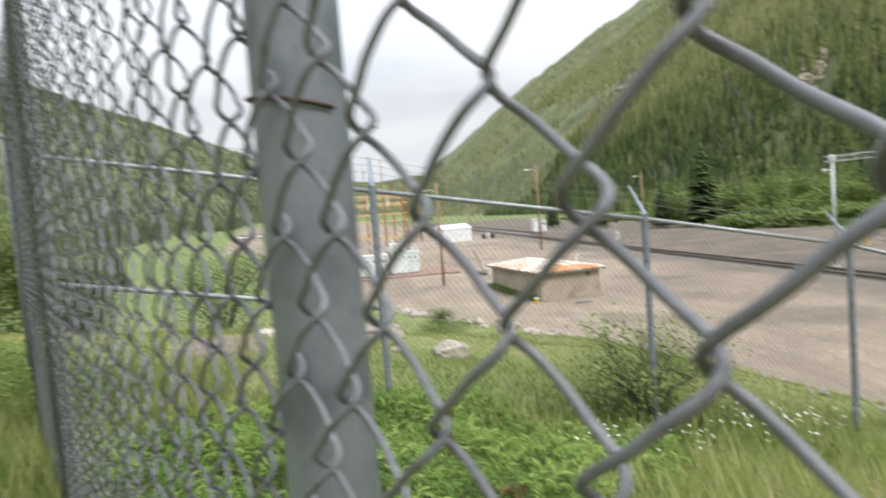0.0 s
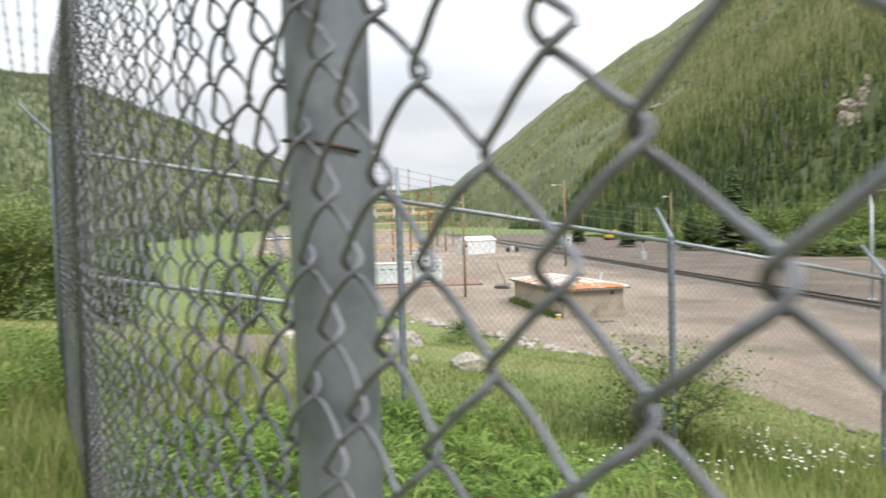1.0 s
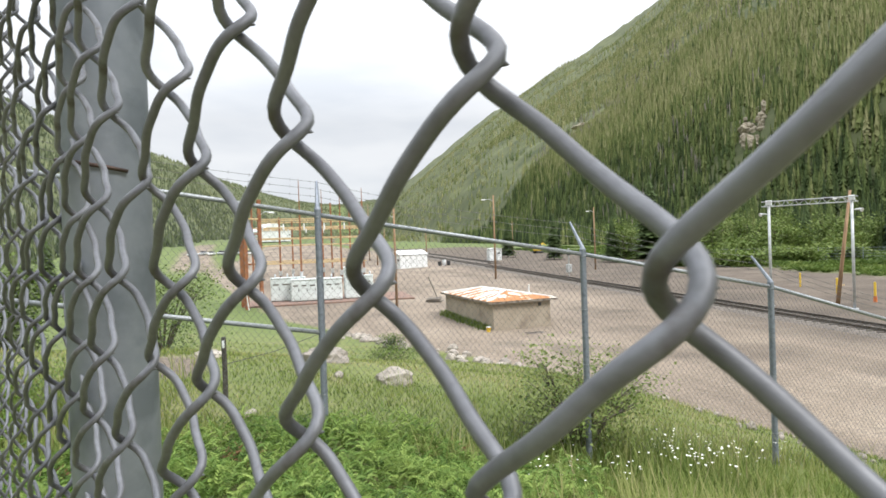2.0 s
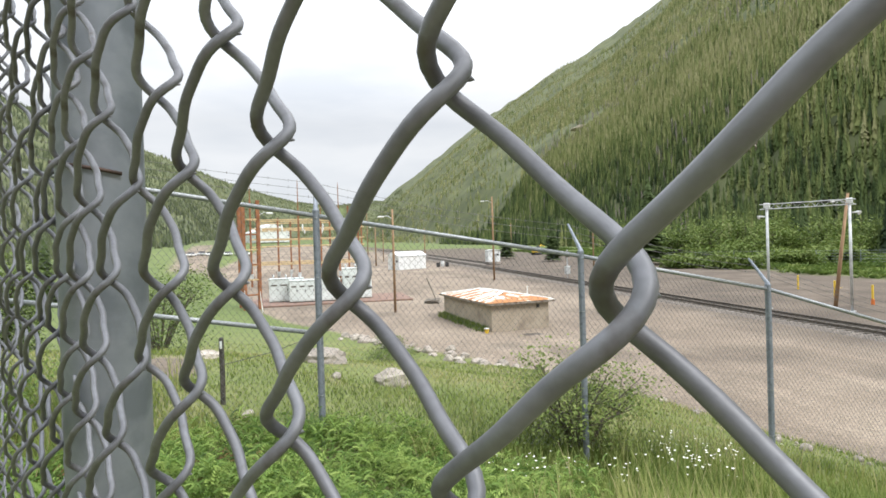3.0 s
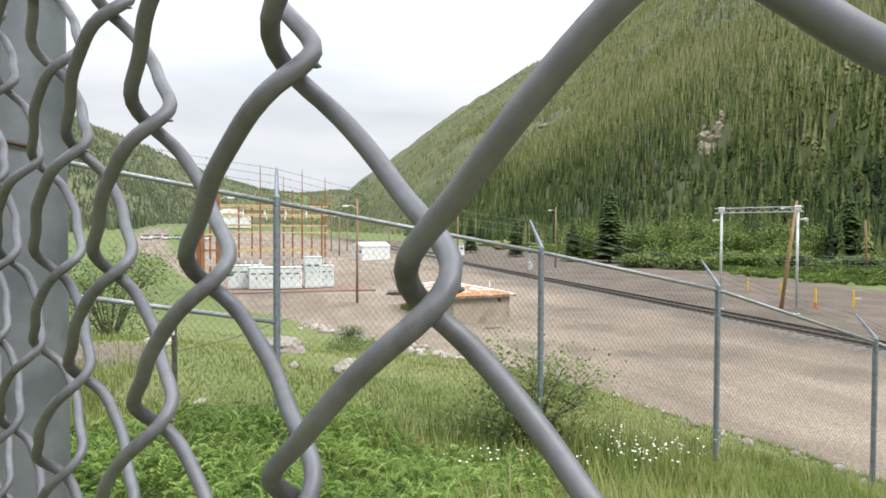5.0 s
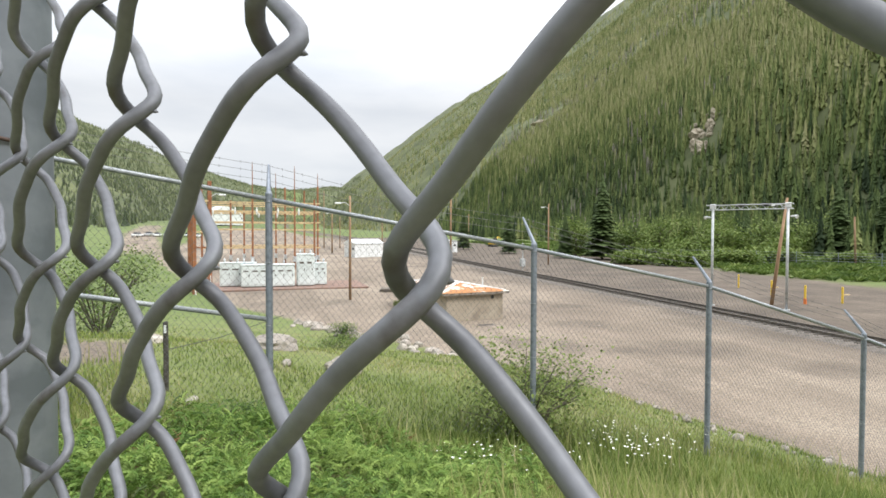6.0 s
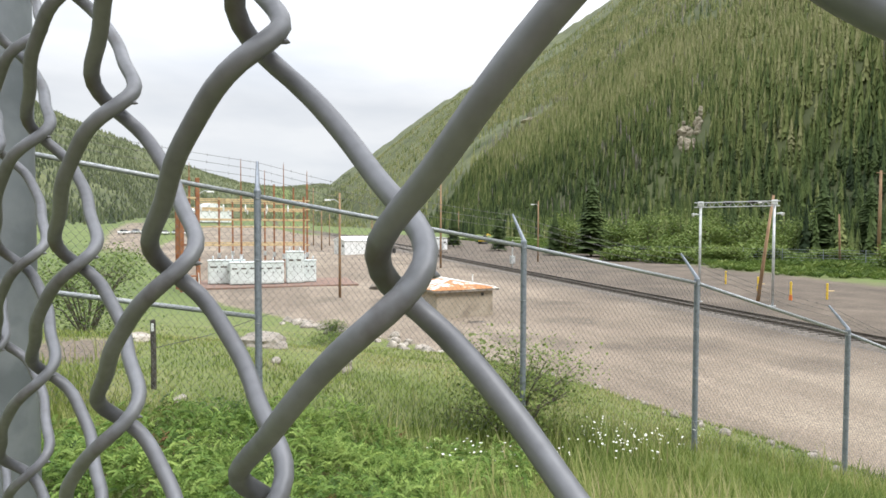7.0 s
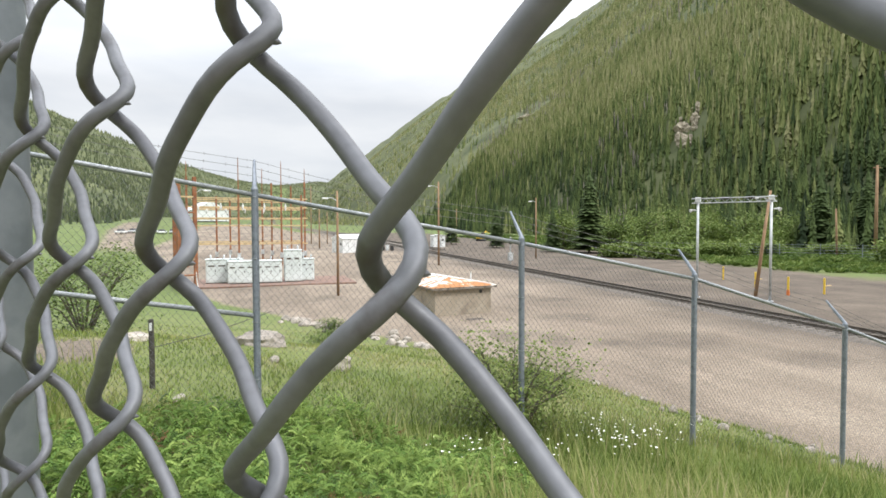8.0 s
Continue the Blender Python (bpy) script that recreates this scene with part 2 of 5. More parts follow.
# ---- ground ----
def ground_material():
    m = bpy.data.materials.new("ground_of_grass_gravel_and_forest_floor")
    m.use_nodes = True
    n, l = m.node_tree.nodes, m.node_tree.links
    bsdf = n["Principled BSDF"]
    co, att = n.new("ShaderNodeTexCoord"), n.new("ShaderNodeAttribute")
    att.attribute_name = "cover"
    sep = n.new("ShaderNodeSeparateXYZ")
    l.new(att.outputs["Vector"], sep.inputs[0])

    def noise_ramp(scale, stops, detail=8.0, stretch=(1, 1, 1)):
        mp, t, r = n.new("ShaderNodeMapping"), n.new("ShaderNodeTexNoise"), n.new("ShaderNodeValToRGB")
        mp.inputs["Scale"].default_value = stretch
        t.inputs["Scale"].default_value, t.inputs["Detail"].default_value = scale, detail
        t.inputs["Roughness"].default_value = 0.62
        l.new(co.outputs["Object"], mp.inputs[0])
        l.new(mp.outputs[0], t.inputs["Vector"])
        l.new(t.outputs[0], r.inputs[0])
        r.color_ramp.elements[0].position, r.color_ramp.elements[0].color = stops[0][0], (*stops[0][1], 1)
        r.color_ramp.elements[1].position, r.color_ramp.elements[1].color = stops[-1][0], (*stops[-1][1], 1)
        for p, c in stops[1:-1]:
            r.color_ramp.elements.new(p).color = (*c, 1)
        return t.outputs[0], r.outputs[0]

    def mixed(fac, a, b):
        x = n.new("ShaderNodeMix")
        x.data_type = "RGBA"
        l.new(fac, x.inputs[0])
        l.new(a, x.inputs[6])
        l.new(b, x.inputs[7])
        return x.outputs[2]

    _, grass = noise_ramp(0.55, ((0.3, (0.09, 0.125, 0.032)), (0.5, (0.14, 0.165, 0.05)), (0.72, (0.21, 0.185, 0.09))))
    _, meadow = noise_ramp(0.06, ((0.3, (0.085, 0.125, 0.032)), (0.7, (0.135, 0.17, 0.05))))
    h1, gravel = noise_ramp(0.10, ((0.34, (0.15, 0.12, 0.092)), (0.50, (0.24, 0.192, 0.147)), (0.66, (0.34, 0.283, 0.22))), 12.0)
    _, tyre = noise_ramp(0.35, ((0.40, (0.15, 0.118, 0.092)), (0.60, (0.31, 0.255, 0.2))), 10.0, (1.0, 0.12, 1.0))
    _, floor = noise_ramp(0.03, ((0.34, (0.045, 0.060, 0.024)), (0.66, (0.12, 0.135, 0.056))))
    _, grit = noise_ramp(9.0, ((0.36, (0.0, 0.0, 0.0)), (0.74, (1.0, 1.0, 1.0))), 4.0)
    half = n.new("ShaderNodeValue")
    half.outputs[0].default_value = 0.35
    yard = mixed(half.outputs[0], gravel, tyre)
    speck = n.new("ShaderNodeMix")
    speck.data_type, speck.blend_type = "RGBA", "OVERLAY"
    speck.inputs[0].default_value = 0.35
    l.new(yard, speck.inputs[6])
    l.new(grit, speck.inputs[7])
    # trodden earth and spilt cinders beside and beyond the tracks
    _, earth = noise_ramp(0.22, ((0.32, (0.062, 0.049, 0.039)), (0.52, (0.11, 0.087, 0.068)), (0.70, (0.165, 0.132, 0.104))), 10.0)
    soil = n.new("ShaderNodeAttribute")
    soil.attribute_name = "soil"
    dug = n.new("ShaderNodeMix")
    dug.data_type, dug.blend_type = "RGBA", "OVERLAY"
    dug.inputs[0].default_value = 0.3
    l.new(earth, dug.inputs[6])
    l.new(grit, dug.inputs[7])
    c = mixed(sep.outputs[0], grass, mixed(soil.outputs["Fac"], speck.outputs[2], dug.outputs[2]))
    c = mixed(sep.outputs[1], c, meadow)
    c = mixed(sep.outputs[2], c, floor)
    l.new(c, bsdf.inputs["Base Color"])
    bsdf.inputs["Roughness"].default_value = 0.95
    b = n.new("ShaderNodeBump")
    b.inputs["Strength"].default_value, b.inputs["Distance"].default_value = 0.35, 0.05
    l.new(grit, b.inputs["Height"])
    l.new(b.outputs[0], bsdf.inputs["Normal"])
    return m


def build_ground():
    """One sheet round the camera's stand, finer where it is near, out to the horizon."""
    az = np.concatenate([np.arange(-180, -62, 4.0), np.arange(-62, 78, 0.4), np.arange(78, 180, 4.0)])
    r = np.concatenate([[0.05], 0.3 * 1.026 ** np.arange(0, 366)])
    a, q = np.meshgrid(np.radians(az), r, indexing="ij")
    x, y = q * np.sin(a), q * np.cos(a) - 5.0
    z = ground_z(x.ravel(), y.ravel())
    na, nr = a.shape
    i, j = np.meshgrid(np.arange(na), np.arange(nr - 1), indexing="ij")
    i2 = (i + 1) % na
    f = np.stack([i * nr + j, i * nr + j + 1, i2 * nr + j + 1, i2 * nr + j], -1).reshape(-1, 4)
    ob = from_arrays("ground", np.stack([x.ravel(), y.ravel(), z], 1), f[:, ::-1], ground_material(), smooth=True)
    tagged(ob, "grassy bank falling to a brown gravel yard in a valley", "ground", kind="structure")
    x, y = x.ravel(), y.ravel()
    d = toe(y) - x
    wob = 0.5 * bump_noise(x, y, 1.7, 8.0) + 0.3 * bump_noise(x, y, 0.6, 9.0)
    gravel = ease(0.5, -0.3, d + wob) * ease(300, 270, y + 3 * wob) * ease(70, 63, x - 0.06 * y + 4 * wob)
    gravel = np.maximum(gravel, ease(-5.3, -6.0, y + wob) * (np.abs(x) < 40))   # unseen gravel added at the camera's back, for a neutral bounce on the wires
    road = ease(7, 4, np.abs(x - np.interp(y, (60, 140, 220, 320), (-14, -30, -46, -60))) + wob) * ease(110, 135, y) * ease(330, 300, y)
    rail = ease(8, 6, np.abs(x - 36.5)) * (y > 90)
    gravel = np.maximum(np.maximum(gravel, road), rail)
    gravel = np.maximum(gravel, ease(0.55, 0.8, bump_noise(x, y, 1.6, 13.0)) * (d > 0.5) * (y > 3) * (y < 18) * 0.3)
    bare = ease(1.15, 0.75, np.hypot((x + 2.25) / 0.6, (y - 3.4) / 1.1) + 0.35 * wob)   # bare earth in the slope
    gravel = np.maximum(gravel, bare)
    meadow = ease(22, 40, y) * (d > 0) + ease(62, 70, x) + ease(150, 170, y)
    up = np.where(x > 60, ease(125, 150, x), ease(3, 14, z - yard_z(y)) * (np.hypot(x, y) > 120))
    cover = np.stack([np.clip(gravel, 0, 1), np.clip(meadow, 0, 1) * (1 - np.clip(gravel, 0, 1)), np.clip(up, 0, 1)], 1).astype(np.float32)
    stain = np.zeros_like(x)
    for px, py, pr in ((20.6, 28.2, 1.7), (22.6, 19.8, 2.2), (26, 14, 1.6), (17, 44, 2.0), (14.5, 24, 1.0), (24, 36, 1.6)):
        stain = np.maximum(stain, 0.65 * ease(1.25, 0.5, np.hypot((x - px) / 1.5, y - py) / pr + 0.25 * wob))
    soil = np.maximum(stain, 0.9 * ease(25.5, 32, x + 2.0 * bump_noise(x, y, 6.0, 15.0)))
    soil = np.maximum(soil, 0.5 * bare)
    soil = np.maximum(soil, 0.55 * ease(0.6, 0.9, bump_noise(x, y, 4.0, 16.0)) * (y > 20))
    ob.data.attributes.new("soil", "FLOAT", "POINT").data.foreach_set("value", soil.astype(np.float32))
    att = ob.data.attributes.new("cover", "FLOAT_VECTOR", "POINT")
    att.data.foreach_set("vector", cover.ravel())
    return ob


build_ground()

# ---- fences ----
U, V = 0.03019, 0.0718          # half the mesh's width, and its height
NEAR = Vector((0.0363, -4.8827, 1.5959))   # a knuckle of the fence that the camera looks through
TURN = radians(121.16)
ALONG = Vector((math.cos(TURN), math.sin(TURN), 0))
POST_N = Vector((-0.1556, -4.5552))          # line post by the camera
CORNER = Vector((-2.86, 0.0))
RAIL = ((-2.86, 2.41), (0.0, 1.907), (2.564, 1.459), (4.783, 1.021), (7.26, 0.296), (9.75, -0.55), (12.2, -1.5))   # top rail of the fence along the bank


def picket(periods, steps, sides, radius, drips=False):
    """One bent wire of a chain-link mesh: local x along the fence, local y to the camera's side, z up.
    Nearly straight runs, in front and behind by turns, joined by tight round elbows."""
    ph = np.arange(int(periods * steps) + 1) / steps
    a = 2 * np.pi * ph
    x = 0.01626 * np.cos(a) + 0.00125 * np.cos(3 * a) + 0.00033 * np.sin(3 * a) + 0.00011 * np.cos(5 * a) - 0.0002 * np.sin(5 * a)
    y = 0.00703 * np.sin(a) + 0.001 * np.sin(3 * a) + 0.00054 * np.sin(5 * a) - 0.0003 * np.cos(a) + 0.00037 * np.cos(3 * a)
    v, f = sweep(np.stack([x, y, V * ph], 1)[None], radius, sides)
    if not drips:
        return v, f
    # a hardened drip of zinc on every second elbow
    k = np.arange(int(periods)) * steps + steps // 2 + 1
    tip = np.stack([x[k], y[k], V * ph[k] - 0.0008], 1)
    out = np.array((-0.55, -0.8, -0.2))
    dv, df = sweep(tip[:, None, :] + out * np.array((0.0005, 0.0015, 0.0021))[None, :, None], (0.0008, 0.0005, 0.0001), 5)
    return np.concatenate([v, dv]), np.concatenate([f, df + len(v)])


# how single wires near the camera are pushed out of line: along the fence, to the camera's side, up
PUSHED = {-2: (0.0, 0.0015, 0.004), -1: (0.0004, -0.0011, -0.0005), 0: (-0.0002, 0.0004, 0.0005), 1: (-0.0002, 0.0009, -0.0005),
          2: (0.0001, 0.0005, 0.0003), 3: (-0.0004, 0.0004, 0.0), 4: (0.0004, -0.0011, 0.0002)}


def near_fence():
    """The fence at arm's length: its wires one by one, its posts, rail, arms and strands."""
    fence = thing("chain_link_fence", POST_N.x, POST_N.y, 0.35, "grey galvanised chain-link fence with barbed wire on leaning arms", "fence")
    inv = fence.matrix_world.inverted()
    fine = from_arrays("wire", *picket(32, 40, 10, 0.0016, True), WIRE, smooth=True)
    coarse = from_arrays("wire", *picket(32, 8, 4, 0.0017), WIRE, smooth=True)
    z0 = NEAR.z - 16 * V
    side = Vector((-math.sin(TURN), math.cos(TURN), 0))
    rng = random.Random(4)

    def place(proto, i, p, turn, z):
        ob = proto if proto.parent is None else proto.copy()
        if ob is not proto:
            scene.collection.objects.link(ob)
        ob.parent = fence
        up = V / 2 if i % 2 == 0 else 0.0
        ob.matrix_basis = inv @ pose(p.x, p.y, z + up, *((0, 0) if i in PUSHED else (rng.uniform(-0.2, 0.2), rng.uniform(-0.12, 0.12))), math.degrees(turn))

    run = 14
    for i in range(-9, run):
        s = (i + 0.5) * U
        along, out, up = PUSHED.get(i, (rng.gauss(0, 0.0003), rng.gauss(0, 0.0006), rng.gauss(0, 0.0004)))
        p = NEAR + ALONG * (s + along) + side * out
        place(fine, i, p, TURN, z0 - 0.0124 * s + up)
    start = NEAR + ALONG * (run * U)
    gone = Vector((CORNER.x, CORNER.y, 0)) - Vector((start.x, start.y, 0))
    turn2 = math.atan2(gone.y, gone.x)
    n_far = int(gone.length / U)
    for j in range(n_far):
        u = j / n_far
        p = start + gone.normalized() * ((j + 0.5) * U) + side * (0.030 * math.sin(math.pi * u * 2) ** 2)
        place(fine if j < 5 else coarse, run + j, p, turn2, z0 - 0.0124 * run * U - 0.0124 * j * U * 0.5 + 0.03 * u)

    def post(name, x, y, z0, z1, r, label=""):
        bm = tube(bmesh.new(), [(x, y, z0), (x, y, z1), (x, y, z1 + r * 0.5)], [r, r, r * 0.55], 40)
        ob = part(name, bm, GALV, fence, label, smooth=True)
        ob.matrix_basis = inv
        return ob

    back = Vector((math.sin(TURN), -math.cos(TURN))) * 0.020
    post("post", POST_N.x + back.x, POST_N.y + back.y, 0.2, 2.86, 0.0254)
    mid = (POST_N + CORNER) / 2
    post("post", mid.x + back.x, mid.y + back.y, 0.2, 2.72, 0.0254)
    behind = POST_N - Vector((ALONG.x, ALONG.y)) * 2.6
    post("post", behind.x + back.x, behind.y + back.y, 0.2, 2.95, 0.0254)
    post("corner_post", CORNER.x, CORNER.y, 0.1, 2.50, 0.044, "stout galvanised corner post")
    tops = [(behind, 2.95), (POST_N, 2.86), (mid, 2.72), (CORNER, 2.5)]
    bm = tube(bmesh.new(), [(p.x + back.x * 0.7, p.y + back.y * 0.7, z - 0.03) for p, z in tops], 0.021, 10)
    part("top_rail", bm, RAILTUBE, fence).matrix_basis = inv
    # arms lean to the camera's side, three strands on them
    lean = Vector((-math.sin(TURN), math.cos(TURN), 0)) * 0.24
    ends = []
    for p, z in tops:
        a = Vector((p.x, p.y, z))
        b = a + lean + Vector((0, 0, 0.27))
        bm = tube(bmesh.new(), [a, a.lerp(b, 0.5), b], [0.02, 0.016, 0.012], 6)
        part("barb_arm", bm, GALV, fence).matrix_basis = inv
        ends.append((a, b))
    for k in (0.42, 0.7, 0.97):
        pts = [a.lerp(b, k) for a, b in ends]
        v, f = barbed(pts, 0.0022)
        from_arrays("barbed_strand", v, f, BARB, True, fence).matrix_basis = inv
    # the tie that holds the mesh to the post
    o = Vector((POST_N.x + back.x, POST_N.y + back.y, NEAR.z + 0.068))
    d, nn = ALONG, Vector((-math.sin(TURN), math.cos(TURN), 0))
    pts = []
    for k in range(9):
        a = -0.2 + k / 8 * (math.pi + 0.4)
        pts.append(o + d * (-0.0275 * math.cos(a)) + nn * (0.0275 * math.sin(a)) + Vector((0, 0, -0.008 + 0.016 * k / 8)))
    pts += [pts[-1] + d * 0.012 + Vector((0, 0, 0.002)), pts[-1] + d * 0.018 + nn * 0.006 + Vector((0, 0, 0.009))]
    part("tie_wire", tube(bmesh.new(), pts, 0.0013, 6), TIE, fence, "dark rusty tie wire", True).matrix_basis = inv
    return fence


def barbed(points, radius, spacing=0.125):
    """A strand of two twisted wires with short barbs, through points."""
    pts = [Vector(p) for p in points]
    path, barbs = [], []
    for a, b in zip(pts, pts[1:]):
        length = (b - a).length
        n = max(2, int(length / 0.06))
        for k in range(n):
            u = k / n
            path.append(a.lerp(b, u) - Vector((0, 0, 0.05 * math.sin(math.pi * u) * min(1, length / 2.5))))
    path.append(pts[-1])
    v, f = sweep(np.array([list(p) for p in path])[None], radius, 4)
    verts, faces, acc = [v], [f], 0.0
    count = len(v)
    for p, q in zip(path, path[1:]):
        acc += (q - p).length
        if acc > spacing:
            acc = 0.0
            d = (q - p).normalized()
            s = d.cross(Vector((0, 0, 1))).normalized()
            w = np.array([[list(p - s * 0.012 - Vector((0, 0, 0.012))), list(p), list(p + s * 0.012 + Vector((0, 0, 0.012)))],
                          [list(p + s * 0.012 - Vector((0, 0, 0.012))), list(p), list(p - s * 0.012 + Vector((0, 0, 0.012)))]])
            bv, bf = sweep(w, radius * 0.8, 3)
            bf = np.concatenate([bf])
            verts.append(bv)
            faces.append(bf + count)
            count += len(bv)
    return np.concatenate(verts), np.concatenate(faces)


def bank_fence():
    """The second fence, down the bank from the corner."""
    fence = thing("bank_fence", 0, 0, -0.12, "chain-link fence with barbed-wire arms running down the grassy bank", "fence")
    inv = fence.matrix_world.inverted()
    ends = []
    for k, (x, z) in enumerate(RAIL):
        if k:
            base = gz(x, 0) - 0.15
            bm = tube(bmesh.new(), [(x, 0.03, base), (x, 0.03, z + 0.05), (x, 0.03, z + 0.075)], [0.031, 0.031, 0.018], 14)
            part("post", bm, GALV, fence).matrix_basis = inv
            for dz in (-0.02, -0.55, -1.1, -1.6):
                bm = tube(bmesh.new(), [(x - 0.036, 0.03, z + dz), (x, -0.008, z + dz), (x + 0.036, 0.03, z + dz), (x, 0.066, z + dz), (x - 0.036, 0.03, z + dz)], 0.006, 5)
                part("tie_band", bm, RAILTUBE, fence).matrix_basis = inv
        a = Vector((x, 0.03, z + 0.06))
        b = a + Vector((0.0, 0.26, 0.27))
        part("barb_arm", tube(bmesh.new(), [a, a.lerp(b, 0.5), b], [0.022, 0.017, 0.012], 6), GALV, fence).matrix_basis = inv
        ends.append((a, b))
    for (x0, z0), (x1, z1) in zip(RAIL, RAIL[1:]):
        part("top_rail", tube(bmesh.new(), [(x0, 0.03, z0), (x1, 0.03, z1)], 0.021, 10), RAILTUBE, fence, smooth=True).matrix_basis = inv
        # mesh between two posts, sheared with the slope
        n = int((x1 - x0) / U)
        steps, periods = 4, 27
        ph = np.arange(steps * periods + 1) / steps
        tri = 2 * np.abs(2 * (ph % 1.0) - 1) - 1
        paths = []
        for i in range(n):
            s = 1 if i % 2 == 0 else -1
            xs = x0 + (i + 0.5) * U + s * tri * (U / 2 + 0.003)
            zs = z0 + 0.025 - V * ph + (z1 - z0) * (xs - x0) / (x1 - x0)
            ys = 0.002 + s * 0.003 * np.sin(2 * np.pi * ph + 0.8)
            paths.append(np.stack([xs, ys, zs], 1))
        v, f = sweep(np.array(paths), 0.0013, 3)
        ob = from_arrays("mesh_panel", v, f, WIRE, True, fence)
        ob.matrix_basis = inv
    (x0, z0), (x1, z1) = RAIL[0], RAIL[1]
    part("brace_rail", tube(bmesh.new(), [(x0, 0.03, z0 - 1.05), (x1, 0.03, z1 - 1.05)], 0.021, 10), RAILTUBE, fence, smooth=True).matrix_basis = inv
    for k in (0.42, 0.7, 0.97):
        v, f = barbed([a.lerp(b, k) for a, b in ends], 0.002)
        from_arrays("barbed_strand", v, f, BARB, True, fence).matrix_basis = inv


near_fence()
bank_fence()


# ---- more materials ----
def toned(name, stops, rough=0.8, translucent=0.0, scale=0.5):
    """Foliage: a colour chosen by the tone stored with each plant, broken up by noise."""
    m = bpy.data.materials.new(name)
    m.use_nodes = True
    n, l = m.node_tree.nodes, m.node_tree.links
    bsdf = n["Principled BSDF"]
    att, co, t = n.new("ShaderNodeAttribute"), n.new("ShaderNodeTexCoord"), n.new("ShaderNodeTexNoise")
    att.attribute_name = "tone"
    t.inputs["Scale"].default_value, t.inputs["Detail"].default_value = scale, 3.0
    l.new(co.outputs["Object"], t.inputs["Vector"])
    mad, ramp = n.new("ShaderNodeMath"), n.new("ShaderNodeValToRGB")
    mad.operation = "MULTIPLY_ADD"
    mad.inputs[1].default_value = 0.35
    l.new(t.outputs[0], mad.inputs[0])
    off = n.new("ShaderNodeMath")
    off.operation = "SUBTRACT"
    off.inputs[1].default_value = 0.17
    l.new(att.outputs["Fac"], off.inputs[0])
    l.new(off.outputs[0], mad.inputs[2])
    l.new(mad.outputs[0], ramp.inputs[0])
    e = ramp.color_ramp.elements
    e[0].position, e[0].color = stops[0][0], (*stops[0][1], 1)
    e[1].position, e[1].color = stops[-1][0], (*stops[-1][1], 1)
    for p, c in stops[1:-1]:
        e.new(p).color = (*c, 1)
    l.new(ramp.outputs[0], bsdf.inputs["Base Color"])
    bsdf.inputs["Roughness"].default_value = rough
    bsdf.inputs["Specular IOR Level"].default_value = 0.25
    if translucent:
        tr, mix = n.new("ShaderNodeBsdfTranslucent"), n.new("ShaderNodeMixShader")
        l.new(ramp.outputs[0], tr.inputs[0])
        mix.inputs[0].default_value = translucent
        l.new(bsdf.outputs[0], mix.inputs[1])
        l.new(tr.outputs[0], mix.inputs[2])
        l.new(mix.outputs[0], n["Material Output"].inputs[0])
    return m


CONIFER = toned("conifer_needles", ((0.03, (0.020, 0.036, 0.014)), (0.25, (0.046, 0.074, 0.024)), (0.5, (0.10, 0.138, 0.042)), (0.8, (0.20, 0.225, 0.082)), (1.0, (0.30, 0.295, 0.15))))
VALLEY = toned("valley_side_trees", ((0.05, (0.045, 0.062, 0.034)), (0.5, (0.095, 0.118, 0.06)), (0.95, (0.17, 0.19, 0.10))), scale=0.02)
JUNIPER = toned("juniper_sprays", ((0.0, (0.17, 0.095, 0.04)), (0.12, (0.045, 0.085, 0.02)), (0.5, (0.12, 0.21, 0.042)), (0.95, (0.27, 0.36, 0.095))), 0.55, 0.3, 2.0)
LEAVES = toned("broad_leaves", ((0.05, (0.055, 0.095, 0.022)), (0.5, (0.12, 0.18, 0.04)), (0.95, (0.20, 0.25, 0.075))), 0.6, 0.3, 3.0)
SHRUB = toned("fresh_shrub_leaves", ((0.02, (0.16, 0.08, 0.03)), (0.1, (0.06, 0.105, 0.02)), (0.5, (0.12, 0.215, 0.034)), (0.95, (0.23, 0.31, 0.07))), 0.55, 0.3, 2.0)
GRASS = toned("grass_blades", ((0.05, (0.10, 0.15, 0.035)), (0.5, (0.205, 0.265, 0.068)), (0.8, (0.31, 0.32, 0.12)), (1.0, (0.42, 0.37, 0.21))), 0.6, 0.35, 0.7)
PETAL = material("white_petals", (0.72, 0.72, 0.66), (0.85, 0.85, 0.80), 20, 0.7, bump=0)
BARK = material("grey_brown_bark", (0.08, 0.065, 0.05), (0.17, 0.145, 0.12), 5, 0.95, bump=0.4, stretch=(1, 1, 0.2))
DEADWOOD = material("grey_dead_wood", (0.17, 0.15, 0.13), (0.29, 0.265, 0.235), 2, 0.95, bump=0)
POLE = material("weathered_utility_pole", (0.21, 0.125, 0.075), (0.36, 0.235, 0.14), 2.5, 0.9, bump=0.3, stretch=(3, 3, 0.25), fine=0.3)
ROCK = material("pale_granite", (0.20, 0.175, 0.15), (0.43, 0.39, 0.345), 2.5, 0.9, bump=0.6, fine=0.5, jitter=0.18, bump_dist=0.03)
CLIFF = material("pale_cliff", (0.20, 0.17, 0.125), (0.46, 0.41, 0.33), 0.3, 0.95, bump=0.5, fine=0.4, bump_dist=0.5)
BLOCKWALL = material("tan_painted_block_wall", (0.31, 0.265, 0.21), (0.40, 0.345, 0.28), 0.9, 0.9, bump=0.2, fine=0.3, stain=(0.25, 0.21, 0.17), stain_scale=0.7)
ROOF = material("white_paint_over_rust", (0.66, 0.62, 0.56), (0.76, 0.72, 0.66), 2.0, 0.75, bump=0.15, stain=(0.38, 0.17, 0.06), stain_scale=1.1, stain_at=(0.41, 0.49))
